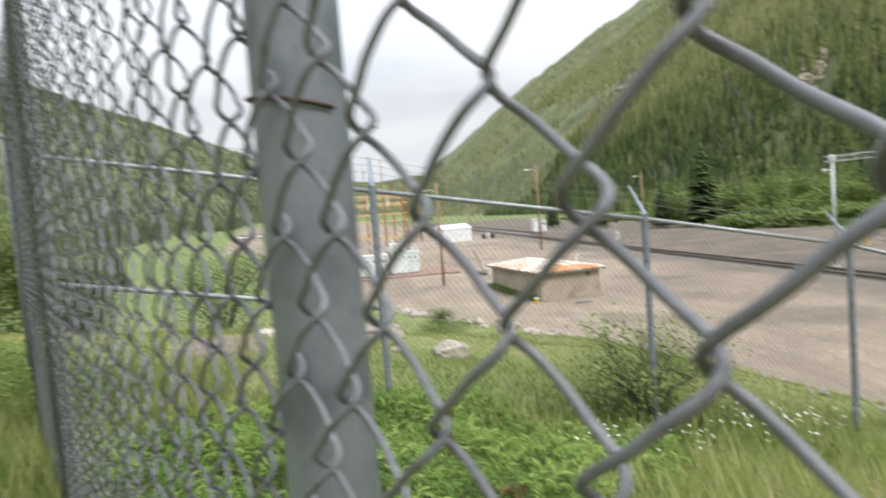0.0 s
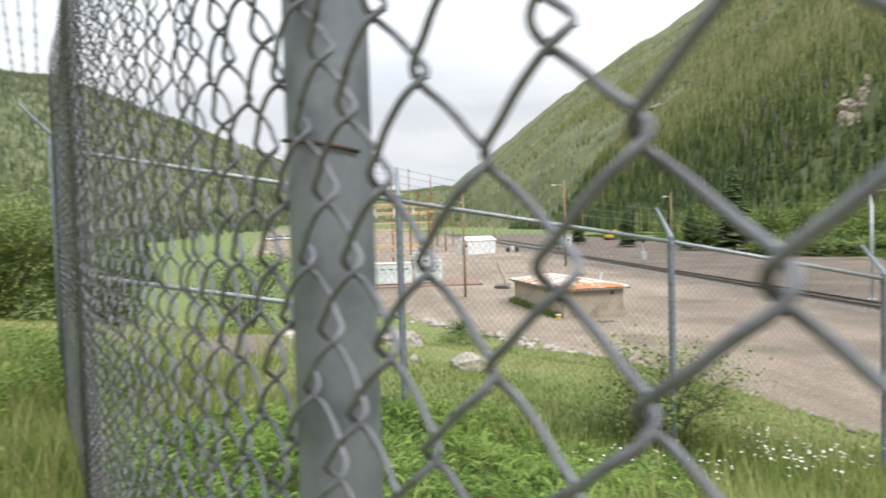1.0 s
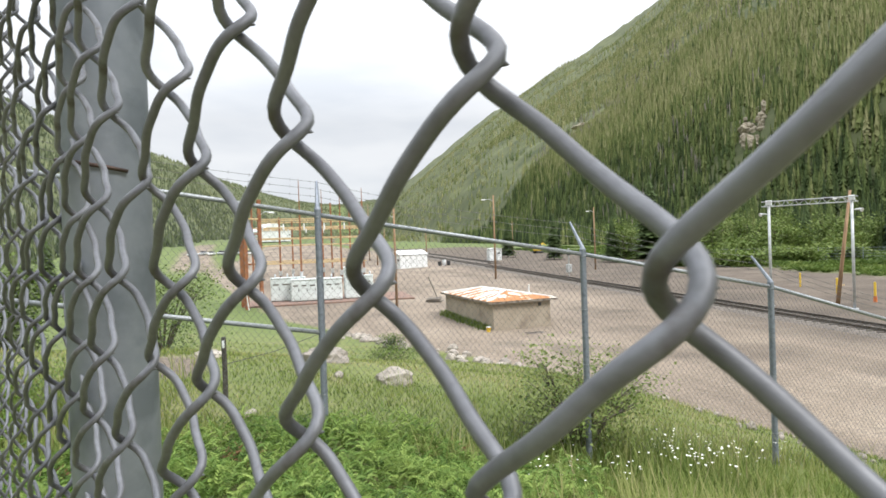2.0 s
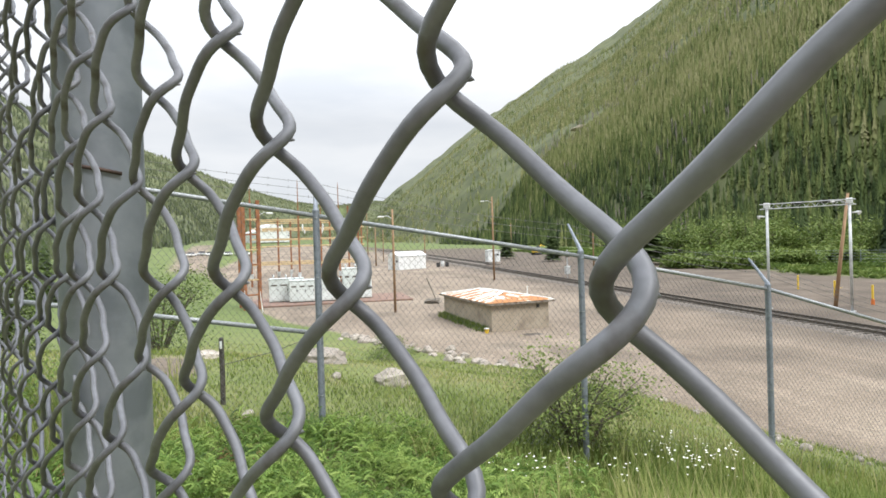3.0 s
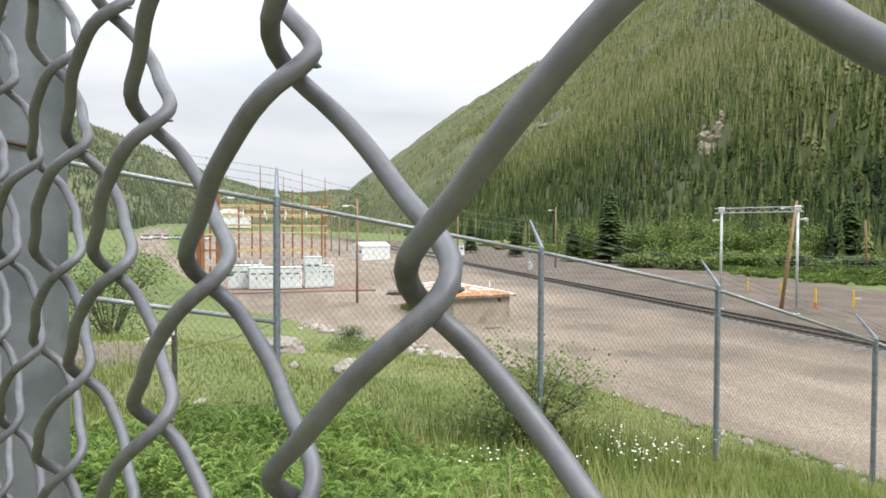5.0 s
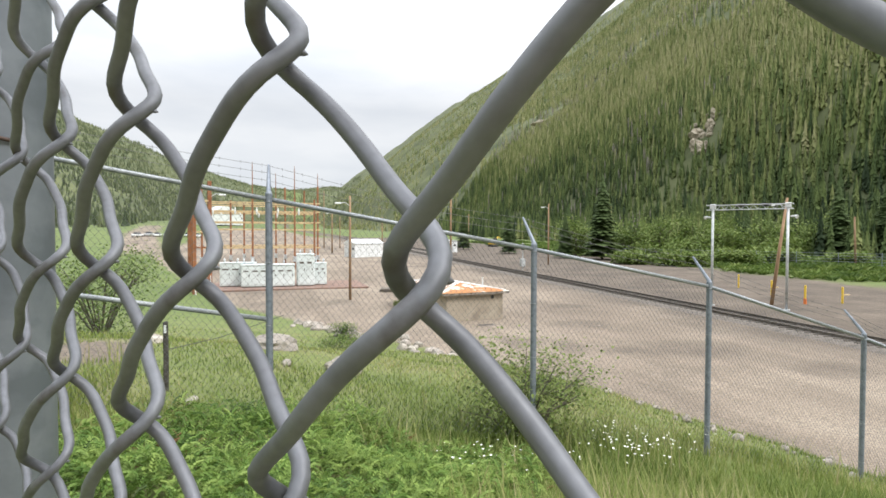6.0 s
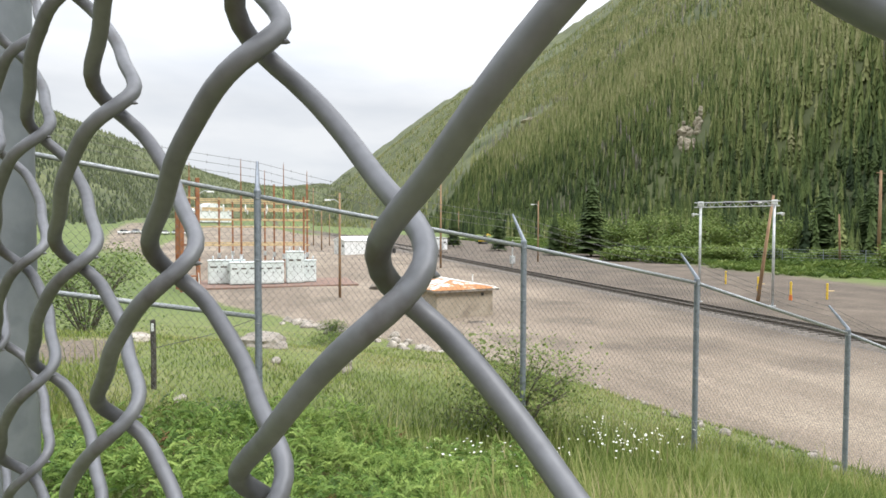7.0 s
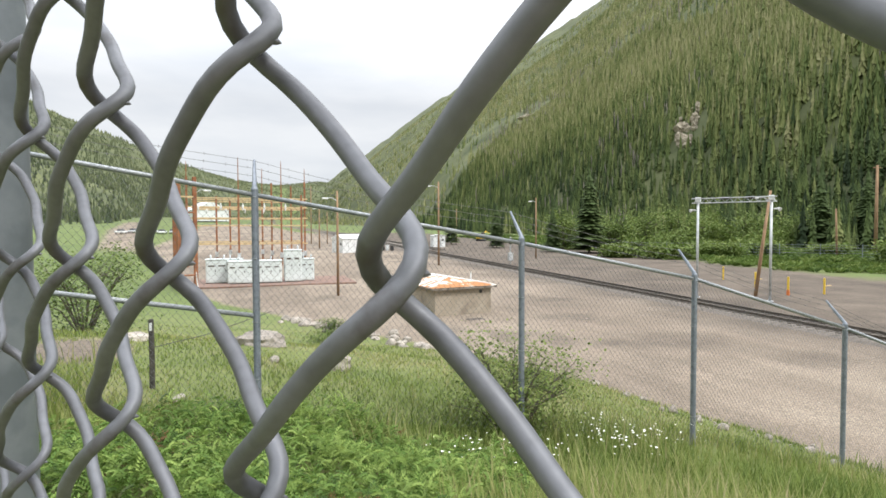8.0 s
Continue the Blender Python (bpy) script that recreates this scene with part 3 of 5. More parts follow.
FASCIA = material("worn_dark_fascia", (0.13, 0.10, 0.08), (0.45, 0.42, 0.38), 3.0, 0.85)
STEEL = material("grey_track_steel", (0.10, 0.085, 0.075), (0.20, 0.18, 0.165), 6, 0.45, 0.7, bump=0.1)
SLEEPER = material("creosoted_sleeper", (0.045, 0.038, 0.032), (0.10, 0.085, 0.072), 3, 0.95, bump=0.4, jitter=0.25)
BALLAST = material("dark_ballast", (0.085, 0.074, 0.064), (0.185, 0.16, 0.138), 3.0, 0.95, bump=0.8, fine=0.6, bump_dist=0.04)
SIGNAL = material("aluminium_paint", (0.42, 0.44, 0.46), (0.60, 0.62, 0.64), 3, 0.5, 0.4, bump=0.05)
WHITE = material("white_enamel", (0.66, 0.68, 0.70), (0.80, 0.82, 0.84), 1.2, 0.5, bump=0.05)
YELLOW = material("yellow_marker_paint", (0.62, 0.40, 0.03), (0.75, 0.52, 0.06), 4, 0.6, bump=0.05)
ORANGE = material("faded_orange_paint", (0.55, 0.13, 0.03), (0.68, 0.22, 0.06), 4, 0.6, bump=0.05)
RUST = material("rusty_steel_frame", (0.20, 0.075, 0.035), (0.36, 0.16, 0.08), 1.5, 0.85, 0.1, bump=0.15, fine=0.3)
BUFF = material("buff_painted_beam", (0.50, 0.36, 0.20), (0.64, 0.50, 0.30), 1.5, 0.8, bump=0.1)
TANK = material("pale_green_enamel", (0.58, 0.64, 0.64), (0.72, 0.77, 0.78), 0.6, 0.5, bump=0.05)
REDSOIL = material("reddish_gravel_pad", (0.17, 0.105, 0.085), (0.26, 0.175, 0.14), 2, 0.95, bump=0.4, fine=0.4)
DARK = material("dark_glass_and_rubber", (0.02, 0.02, 0.022), (0.05, 0.05, 0.055), 3, 0.35, bump=0)
CAR = material("silver_car_paint", (0.48, 0.50, 0.53), (0.66, 0.68, 0.70), 0.5, 0.3, 0.3, bump=0)

rng = np.random.default_rng(11)


# ---- plants in numbers ----
def scatter(name, verts, faces, places, size, turn, tone, mat, tilt=None):
    """Copies of one small mesh joined into one: size is (n, 3), turn in radians, tone from 0 to 1."""
    verts, faces = np.asarray(verts, float), np.asarray(faces)
    n, k = len(places), len(verts)
    v = verts[None] * size[:, None, :]
    if tilt is not None:
        lean, way = tilt
        c, s = np.cos(lean)[:, None], np.sin(lean)[:, None]
        v = np.stack([v[:, :, 0] * c + v[:, :, 2] * s, v[:, :, 1], -v[:, :, 0] * s + v[:, :, 2] * c], -1)
    c, s = np.cos(turn)[:, None], np.sin(turn)[:, None]
    v = np.stack([v[:, :, 0] * c - v[:, :, 1] * s, v[:, :, 0] * s + v[:, :, 1] * c, v[:, :, 2]], -1) + places[:, None, :]
    f = (faces[None] + (np.arange(n) * k)[:, None, None]).reshape(-1, faces.shape[1])
    ob = from_arrays(name, v.reshape(-1, 3), f, mat)
    att = ob.data.attributes.new("tone", "FLOAT", "POINT")
    att.data.foreach_set("value", np.repeat(tone, k).astype(np.float32))
    return ob


def conifer_shape(levels, spokes, seed, droop=0.35, spread_=1.25):
    """Tiers of drooping boughs, each a folded pointed leaf-like plate; height 1, radius about 1."""
    r = np.random.default_rng(seed)
    v, f = [], []
    for i in range(levels):
        u = i / levels
        z = 0.06 + 0.92 * u
        rad = (1 - u) ** 0.85 * (0.85 + 0.3 * r.random()) + 0.04
        for k in range(spokes):
            a = 2 * np.pi * (k + 0.5 * (i % 2) + 0.35 * r.random()) / spokes
            q = rad * (0.72 + 0.5 * r.random())
            w = 0.5 * 2 * np.pi * q / spokes * spread_
            d, s = np.array([np.cos(a), np.sin(a)]), np.array([-np.sin(a), np.cos(a)])
            dz = (0.9 / levels) * (0.75 + droop)
            b = len(v)
            v += [(0, 0, z + dz), (*(d * q * 0.6 + s * w), z - dz * 0.25), (*(d * q), z - dz * 0.8 * (0.7 + 0.6 * r.random())), (*(d * q * 0.6 - s * w), z - dz * 0.25)]
            f += [(b, b + 1, b + 2), (b, b + 2, b + 3)]
    b = len(v)
    v += [(0.05, 0, 0.85), (-0.03, 0.04, 0.85), (-0.03, -0.04, 0.85), (0, 0, 1.06)]
    f += [(b, b + 1, b + 3), (b + 1, b + 2, b + 3), (b + 2, b, b + 3)]
    return np.array(v), np.array(f)


def forest(name, count, box_, clear, levels, spokes, height, label, seed, tone=(0.5, 0.24), mat=None, slim=(0.09, 0.15), climb_light=0.0):
    r = np.random.default_rng(seed)
    x0, x1, y0, y1 = box_
    x, y = r.uniform(x0, x1, count), r.uniform(y0, y1, count)
    keep = clear(x, y, r)
    x, y = x[keep], y[keep]
    z = ground_z(x, y) - 0.2
    n = len(x)
    h = height * np.clip(np.exp(r.normal(0, 0.26, n)), 0.55, 1.45) * (0.75 + 0.3 * (bump_noise(x, y, 40.0, 21.0) + 1) / 1.0 * 0.5)
    rad = h * r.uniform(*slim, n)
    # lightens trees with altitude: the upper slope's light and haze, put into the tone
    t = np.clip(r.normal(tone[0], tone[1], n) + 0.16 * bump_noise(x, y, 90.0, 22.0) + climb_light * ease(5, 120, z), 0.02, 0.99)
    shapes = [conifer_shape(levels, spokes, seed * 10 + k, 0.5, 0.75) for k in range(3)]
    for k, (sv, sf) in enumerate(shapes):
        m = np.arange(n) % 3 == k
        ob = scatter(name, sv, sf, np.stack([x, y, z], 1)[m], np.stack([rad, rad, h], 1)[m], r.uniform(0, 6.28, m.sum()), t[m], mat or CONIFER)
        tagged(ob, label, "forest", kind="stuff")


def in_cliff(x, y):
    return (np.hypot((x - 203.0) / 8, (y - 212.0) / 10) < 1) | (np.hypot((x - 291.0) / 12, (y - 542.0) / 20) < 1)


def clear_right(x, y, r):
    az = np.degrees(np.arctan2(x, y + 5))
    foot = 132 + 14 * bump_noise(y, y * 0, 160.0, 4.0)
    return (x > foot - 14) & (az > 1.5) & (az < 61) & ~in_cliff(x, y) & (r.random(len(x)) < 0.95 - 0.35 * (bump_noise(x, y, 60.0, 30.0) > 0.55))


# mean tones also rise from foot to heights, brightness painted into the foliage
forest("foot_forest", 6800, (118, 195, -60, 520), clear_right, 12, 5, 9.2, "dense dark green spruce forest at the mountain's foot", 7, (0.34, 0.17), slim=(0.11, 0.17), climb_light=0.5)
forest("near_slope_forest", 21000, (195, 330, -60, 520), clear_right, 6, 4, 9.4, "dense dark green spruce forest on the lower mountainside", 3, (0.38, 0.18), climb_light=0.5)
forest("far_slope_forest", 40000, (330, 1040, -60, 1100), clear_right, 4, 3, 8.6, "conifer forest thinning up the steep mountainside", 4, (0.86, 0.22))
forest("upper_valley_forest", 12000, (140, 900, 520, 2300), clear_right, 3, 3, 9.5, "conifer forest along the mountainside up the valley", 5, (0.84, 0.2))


def clear_left(x, y, r):
    d, az = np.hypot(x, y + 5), np.degrees(np.arctan2(x, y + 5))
    near = np.interp(az, (-180, -60, -30, -12, -5, 6), (160, 130, 150, 330, 900, 1500))
    return (az > -46) & (az < 1) & (d > near * 0.95) & (r.random(len(x)) < 0.75)


forest("valley_side_forest", 44000, (-900, 0, 60, 1300), clear_left, 2, 4, 6.0, "grey-green brush and small trees over the valley side", 6, (0.5, 0.24), VALLEY, (0.16, 0.3))


def clear_far(x, y, r):
    az = np.degrees(np.arctan2(x, y + 5))
    return (az > -30) & (az < 9) & (ground_z(x, y) - yard_z(y) > 12)


# the high mean tone pales these trees, standing in for distant haze
forest("far_valley_forest", 16000, (-1300, 420, 1200, 3600), clear_far, 2, 3, 9.0, "grey-green forest over the mountains that close the valley", 12, (0.75, 0.15), VALLEY, (0.3, 0.5))


def dead_trees():
    """Bare grey trunks that stand among the living trees."""
    r = np.random.default_rng(9)
    x, y = r.uniform(135, 520, 5200), r.uniform(-40, 620, 5200)
    keep = clear_right(x, y, r) & (bump_noise(x, y, 50.0, 31.0) > 0.1)
    x, y = x[keep], y[keep]
    v = [(-1, -0.6, 0), (1, -0.6, 0), (0, 1, 0), (0, 0, 1), (3, 0.4, 0.45), (-0.3, 0, 0.55), (-3, -0.6, 0.62), (0.3, 0, 0.7), (0.4, 2.6, 0.75), (0, -0.3, 0.82)]
    f = [(0, 1, 3), (1, 2, 3), (2, 0, 3), (0, 4, 5), (1, 6, 7), (2, 8, 9)]
    h = r.uniform(7, 13, len(x))
    ob = scatter("dead_trees", v, f, np.stack([x, y, ground_z(x, y)], 1), np.stack([h * 0.016, h * 0.016, h], 1), r.uniform(0, 6.28, len(x)), np.full(len(x), 0.5), DEADWOOD)
    tagged(ob, "bare grey dead trunks scattered through the forest", "dead trees", kind="stuff")


dead_trees()


def spruce(x, y, h, label, proto=[]):
    """A single spruce: tapered trunk and many tiers of boughs."""
    tree = thing("spruce_tree", x, y, gz(x, y), label, "tree", "spruces at the forest's edge")
    if not proto:
        v, f = conifer_shape(30, 13, 77, 0.5)
        proto.append(scatter("crown", v, f, np.zeros((1, 3)), np.ones((1, 3)), np.zeros(1), np.array([0.30]), CONIFER))
        proto.append(part("trunk", tube(bmesh.new(), [(0, 0, -0.02), (0, 0, 0.5), (0, 0, 0.98)], [0.12, 0.06, 0.01], 8), BARK))
        crown, trunk = proto
    else:
        crown, trunk = proto[0].copy(), proto[1].copy()
        scene.collection.objects.link(crown)
        scene.collection.objects.link(trunk)
    crown.parent = trunk.parent = tree
    crown.scale, trunk.scale = (h * 0.23, h * 0.23, h), (h * 0.12, h * 0.12, h)
    crown.rotation_euler.z = (x * 7.7 + y) % 6.28


for sx, sy, sh in ((65.5, 92.5, 18), (108, 97, 9.5), (126, 88, 18.0), (136, 84, 19.0), (72, 103, 11.0), (60, 98, 10), (141, 73, 15), (84, 108, 9), (97, 112, 8.5), (150, 88, 15), (116, 104, 12), (75, 122, 13), (56, 118, 11), (52, 140, 12)):
    spruce(sx, sy, sh, "dark green spruce standing in front of the mountain forest")
for sx, sy, sh in ((-38, 48, 11.5), (-31, 50, 8.0), (-46, 52, 12), (-27, 58, 7), (-58, 60, 12)):
    spruce(sx, sy, sh, "dark spruce beside the overgrown meadow")


def leafy(name, x, y, rx, ry, h, count, leaf, mat, label, category, group="", tone=(0.5, 0.2), stems=9, low=0.0, seed=0):
    """A bush or broadleaved tree: forked stems and many small leaves in uneven clumps, with gaps."""
    r = np.random.default_rng(seed)
    base = gz(x, y)
    ob = thing(name, x, y, base, label, category, group)
    tips = []
    for k in range(stems):
        bm = bmesh.new()
        a = 2 * math.pi * (k + r.random() * 0.6) / stems
        q = r.uniform(0.35, 0.85)
        tip = Vector((math.cos(a) * rx * q, math.sin(a) * ry * q, h * r.uniform(0.35, 1.0)))
        mid = tip * 0.5 + Vector((0, 0, h * 0.08))
        tube(bm, [(tip.x * 0.08, tip.y * 0.08, -0.05), mid, tip], [0.012 * h + 0.004, 0.008 * h + 0.002, 0.003], 5)
        for _ in range(3):
            t2 = mid.lerp(tip, r.uniform(0.2, 0.9)) + Vector((r.normal(0, rx * 0.22), r.normal(0, ry * 0.22), r.uniform(0, h * 0.2)))
            tube(bm, [mid.lerp(tip, 0.3), t2], [0.006 * h, 0.002], 4)
            tips.append(t2)
        tips.append(tip)
        part("stem", bm, BARK, ob)
    tips = np.array([list(t) for t in tips])
    clump = r.integers(0, len(tips), count)
    p = tips[clump] + r.normal(0, 1, (count, 3)) * np.array([rx * 0.17, ry * 0.17, h * 0.12])
    extra = r.random(count) < low
    p[extra, 2] *= r.random(extra.sum())
    p[:, 2] = np.maximum(p[:, 2], 0.02)
    v = [(0, 0, 0), (0.35, 0.5, 0.12), (1, 0, 0.0), (0.35, -0.5, 0.12)]
    f = [(0, 1, 2), (0, 2, 3)]
    s = leaf * r.uniform(0.6, 1.4, count)
    # leaf tone rises from the bush's foot to its top
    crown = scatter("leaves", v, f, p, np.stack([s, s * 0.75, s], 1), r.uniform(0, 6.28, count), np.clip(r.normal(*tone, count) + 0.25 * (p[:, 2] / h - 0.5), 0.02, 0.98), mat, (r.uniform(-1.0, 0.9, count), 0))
    crown.parent = ob
    return ob


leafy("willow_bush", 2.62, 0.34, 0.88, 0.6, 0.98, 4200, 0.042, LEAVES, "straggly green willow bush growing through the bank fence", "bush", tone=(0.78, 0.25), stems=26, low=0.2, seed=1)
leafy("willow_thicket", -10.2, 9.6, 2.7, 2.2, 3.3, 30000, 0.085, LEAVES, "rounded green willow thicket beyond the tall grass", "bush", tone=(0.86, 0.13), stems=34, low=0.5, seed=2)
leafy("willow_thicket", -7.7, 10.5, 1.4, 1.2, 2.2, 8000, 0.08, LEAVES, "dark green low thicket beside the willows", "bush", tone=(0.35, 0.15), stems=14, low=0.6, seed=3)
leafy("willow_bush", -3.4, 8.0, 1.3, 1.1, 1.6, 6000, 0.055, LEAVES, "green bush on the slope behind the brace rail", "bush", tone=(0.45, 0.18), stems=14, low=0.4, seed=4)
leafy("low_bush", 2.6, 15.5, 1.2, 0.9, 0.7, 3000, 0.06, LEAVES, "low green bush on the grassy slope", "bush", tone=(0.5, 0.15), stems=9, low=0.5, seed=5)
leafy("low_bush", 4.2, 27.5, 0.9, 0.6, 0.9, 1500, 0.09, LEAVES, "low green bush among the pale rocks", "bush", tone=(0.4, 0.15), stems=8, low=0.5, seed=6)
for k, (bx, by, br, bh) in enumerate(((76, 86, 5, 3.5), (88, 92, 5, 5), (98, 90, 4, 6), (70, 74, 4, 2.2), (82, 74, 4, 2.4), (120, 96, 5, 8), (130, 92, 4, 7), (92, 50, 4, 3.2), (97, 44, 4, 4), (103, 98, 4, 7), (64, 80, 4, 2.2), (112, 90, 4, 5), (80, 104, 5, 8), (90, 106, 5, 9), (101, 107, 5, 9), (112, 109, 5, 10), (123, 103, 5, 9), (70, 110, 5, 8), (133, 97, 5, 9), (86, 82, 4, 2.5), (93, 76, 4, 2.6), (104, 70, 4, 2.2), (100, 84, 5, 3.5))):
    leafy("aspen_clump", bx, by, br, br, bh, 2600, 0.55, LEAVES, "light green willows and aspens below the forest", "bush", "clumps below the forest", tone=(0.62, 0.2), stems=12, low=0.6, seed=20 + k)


# ---- grass, flowers, low shrubs on the bank ----
def spread(n, d0, d1, a0, a1, seed, power=1.0):
    r = np.random.default_rng(seed)
    d = d0 * (d1 / d0) ** (r.random(n) ** power)
    a = np.radians(r.uniform(a0, a1, n))
    return d * np.sin(a), d * np.cos(a) - 4.95, d, r


def juniper_edge(x, y):
    """Below zero where the low shrubs mat the ground."""
    return (x - 0.05) ** 2 / 3.1 + (y + 1.25) ** 2 / 1.95 - 1 - 0.22 * bump_noise(x, y, 0.55, 50.0)


def grass():
    x, y, d, r = spread(200000, 1.1, 34, -46, 66, 5)
    gap = toe(y) - x
    keep = (gap > 0.25) & ((juniper_edge(x, y) > 0) | (r.random(len(x)) < 0.06))
    keep &= np.hypot((x + 2.25) / 0.6, (y - 3.4) / 1.1) + 0.35 * bump_noise(x, y, 0.4, 44.0) > 0.85
    x, y, d = x[keep], y[keep], d[keep]
    n = len(x)
    tall = 0.75 + 0.35 * bump_noise(x, y, 1.5, 41.0)
    tall = tall * np.where(y > 0.6, 0.5, 1.0) * np.where((x > -1.5) & (x < 1.5) & (y > -0.2), 0.8, 1.0)
    h = r.uniform(0.11, 0.32, n) * tall * (1 + 0.5 * (x < -1.5) * (y < 3))
    w = (0.0022 + 0.0007 * d) * r.uniform(0.6, 1.3, n)
    v = [(-1, 0, 0), (1, 0, 0), (0.7, 0.12, 0.5), (-0.7, 0.12, 0.5), (0, 0.42, 1.0)]
    f = [(0, 1, 2), (0, 2, 3), (3, 2, 4)]
    tone = np.clip(r.normal(0.47, 0.2, n) + 0.25 * bump_noise(x, y, 2.2, 42.0) + 0.2 * bump_noise(x, y, 0.6, 45.0) + 0.08 * (y > 3), 0.02, 0.99)
    ob = scatter("meadow_grass", v, f, np.stack([x, y, ground_z(x, y) - 0.02], 1), np.stack([w, h, h], 1), r.uniform(0, 6.28, n), tone, GRASS)
    tagged(ob, "fresh green summer grass over the bank", "grass", kind="stuff")
    # tall seeded stalks beside the fence
    x, y, d, r = spread(16000, 1.5, 8, -46, 60, 6)
    keep = (bump_noise(x, y, 0.8, 43.0) > 0.05) & ((x > 0.8) | (x < -1.6))
    x, y, d = x[keep], y[keep], d[keep]
    n = len(x)
    h = r.uniform(0.26, 0.52, n)
    ob = scatter("tall_grass", v, f, np.stack([x, y, ground_z(x, y) - 0.02], 1), np.stack([r.uniform(0.003, 0.0075, n), h * 0.9, h], 1), r.uniform(0, 6.28, n), np.clip(r.normal(0.66, 0.2, n), 0, 1), GRASS)
    tagged(ob, "tall bright grass stalks in tufts", "grass", kind="stuff")


def ground_shrubs():
    r = np.random.default_rng(8)
    n = 26000
    x, y = r.uniform(-2.4, 2.4, n), r.uniform(-3.6, 0.6, n)
    keep = r.random(n) < ease(0.25, -0.1, juniper_edge(x, y))
    x, y = x[keep], y[keep]
    n = len(x)
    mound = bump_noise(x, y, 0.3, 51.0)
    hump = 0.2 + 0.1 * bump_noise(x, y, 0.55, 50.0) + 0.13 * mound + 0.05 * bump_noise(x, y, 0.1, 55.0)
    z = ground_z(x, y) + np.maximum(hump, 0.02) * r.random(n) ** 0.4
    # a spray: a midrib of paired pointed leaflets that arches over
    v, f = [], []
    for k in range(5):
        for side in (-1, 1):
            b, u, reach = len(v), 0.12 + 0.19 * k, 0.42 - 0.055 * k
            rise = 0.30 * math.sin(u * 2.6)
            v += [(u, 0, rise), (u + 0.05, side * reach * 0.5, rise + 0.09), (u + 0.24, side * reach, rise + 0.02), (u + 0.17, side * reach * 0.35, rise - 0.03)]
            f += [(b, b + 1, b + 2), (b, b + 2, b + 3)]
    s = r.uniform(0.05, 0.105, n)
    # low sprays and hollows take darker tones, shade of the gaps painted in
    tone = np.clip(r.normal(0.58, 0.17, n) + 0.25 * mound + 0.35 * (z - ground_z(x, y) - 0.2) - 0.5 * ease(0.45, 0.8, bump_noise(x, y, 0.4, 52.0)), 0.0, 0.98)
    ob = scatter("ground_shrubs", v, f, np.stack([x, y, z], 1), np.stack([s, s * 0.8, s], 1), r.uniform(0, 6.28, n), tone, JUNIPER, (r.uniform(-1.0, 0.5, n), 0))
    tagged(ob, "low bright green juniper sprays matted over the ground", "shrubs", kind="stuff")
    v = [(0, 0, 0), (0.4, 0.42, 0.1), (1, 0, 0.05), (0.4, -0.42, 0.1)]
    f = [(0, 1, 2), (0, 2, 3)]
    # the same weeds on the other side of the fence
    n = 42000
    x, y = r.uniform(-5.2, -1.9, n), r.uniform(-2.8, 1.5, n)
    keep = (bump_noise(x, y, 0.7, 53.0) > -0.1) & (x < -2.1 + 0.62 * -(y + 0.6) * 0.3)
    x, y = x[keep], y[keep]
    n = len(x)
    z = ground_z(x, y) + 0.34 * r.random(n) ** 0.6
    s = r.uniform(0.02, 0.045, n)
    ob = scatter("weeds", v, f, np.stack([x, y, z], 1), np.stack([s, s * 0.6, s], 1), r.uniform(0, 6.28, n), np.clip(r.normal(0.5, 0.27, n), 0, 1), SHRUB, (r.uniform(-1.2, 0.4, n), 0))
    tagged(ob, "leafy weeds with reddish stems in tall grass", "weeds", kind="stuff")


def flowers():
    r = np.random.default_rng(10)
    spots = [(3.7, 0.05), (3.9, -0.2), (3.3, -0.2), (3.4, -0.7), (3.55, -0.1), (3.8, -0.35), (1.64, -0.84), (2.0, -0.84), (1.75, -0.7), (3.1, -0.6), (2.4, -0.7), (4.6, -0.2)]
    c = np.array(spots)[r.integers(0, len(spots), 190)] + r.normal(0, 0.16, (190, 2))
    x, y = c[:, 0], c[:, 1]
    h = r.uniform(0.22, 0.34, len(x))
    v, f = [(0, 0, 0)], []
    for k in range(7):
        v.append((math.cos(k * 0.8976) * (1 if k % 2 else 0.75), math.sin(k * 0.8976) * (1 if k % 2 else 0.75), -0.12 + 0.1 * (k % 2)))
    f = [(0, k + 1, (k + 1) % 7 + 1) for k in range(7)]
    s = r.uniform(0.006, 0.015, len(x))
    ob = scatter("yarrow_flowers", v, f, np.stack([x, y, ground_z(x, y) + h], 1), np.stack([s, s, s], 1), r.uniform(0, 6.28, len(x)), np.full(len(x), 0.5), PETAL, (r.uniform(-0.5, 0.5, len(x)), 0))
    tagged(ob, "small white yarrow flower heads above the grass", "flowers", kind="stuff")


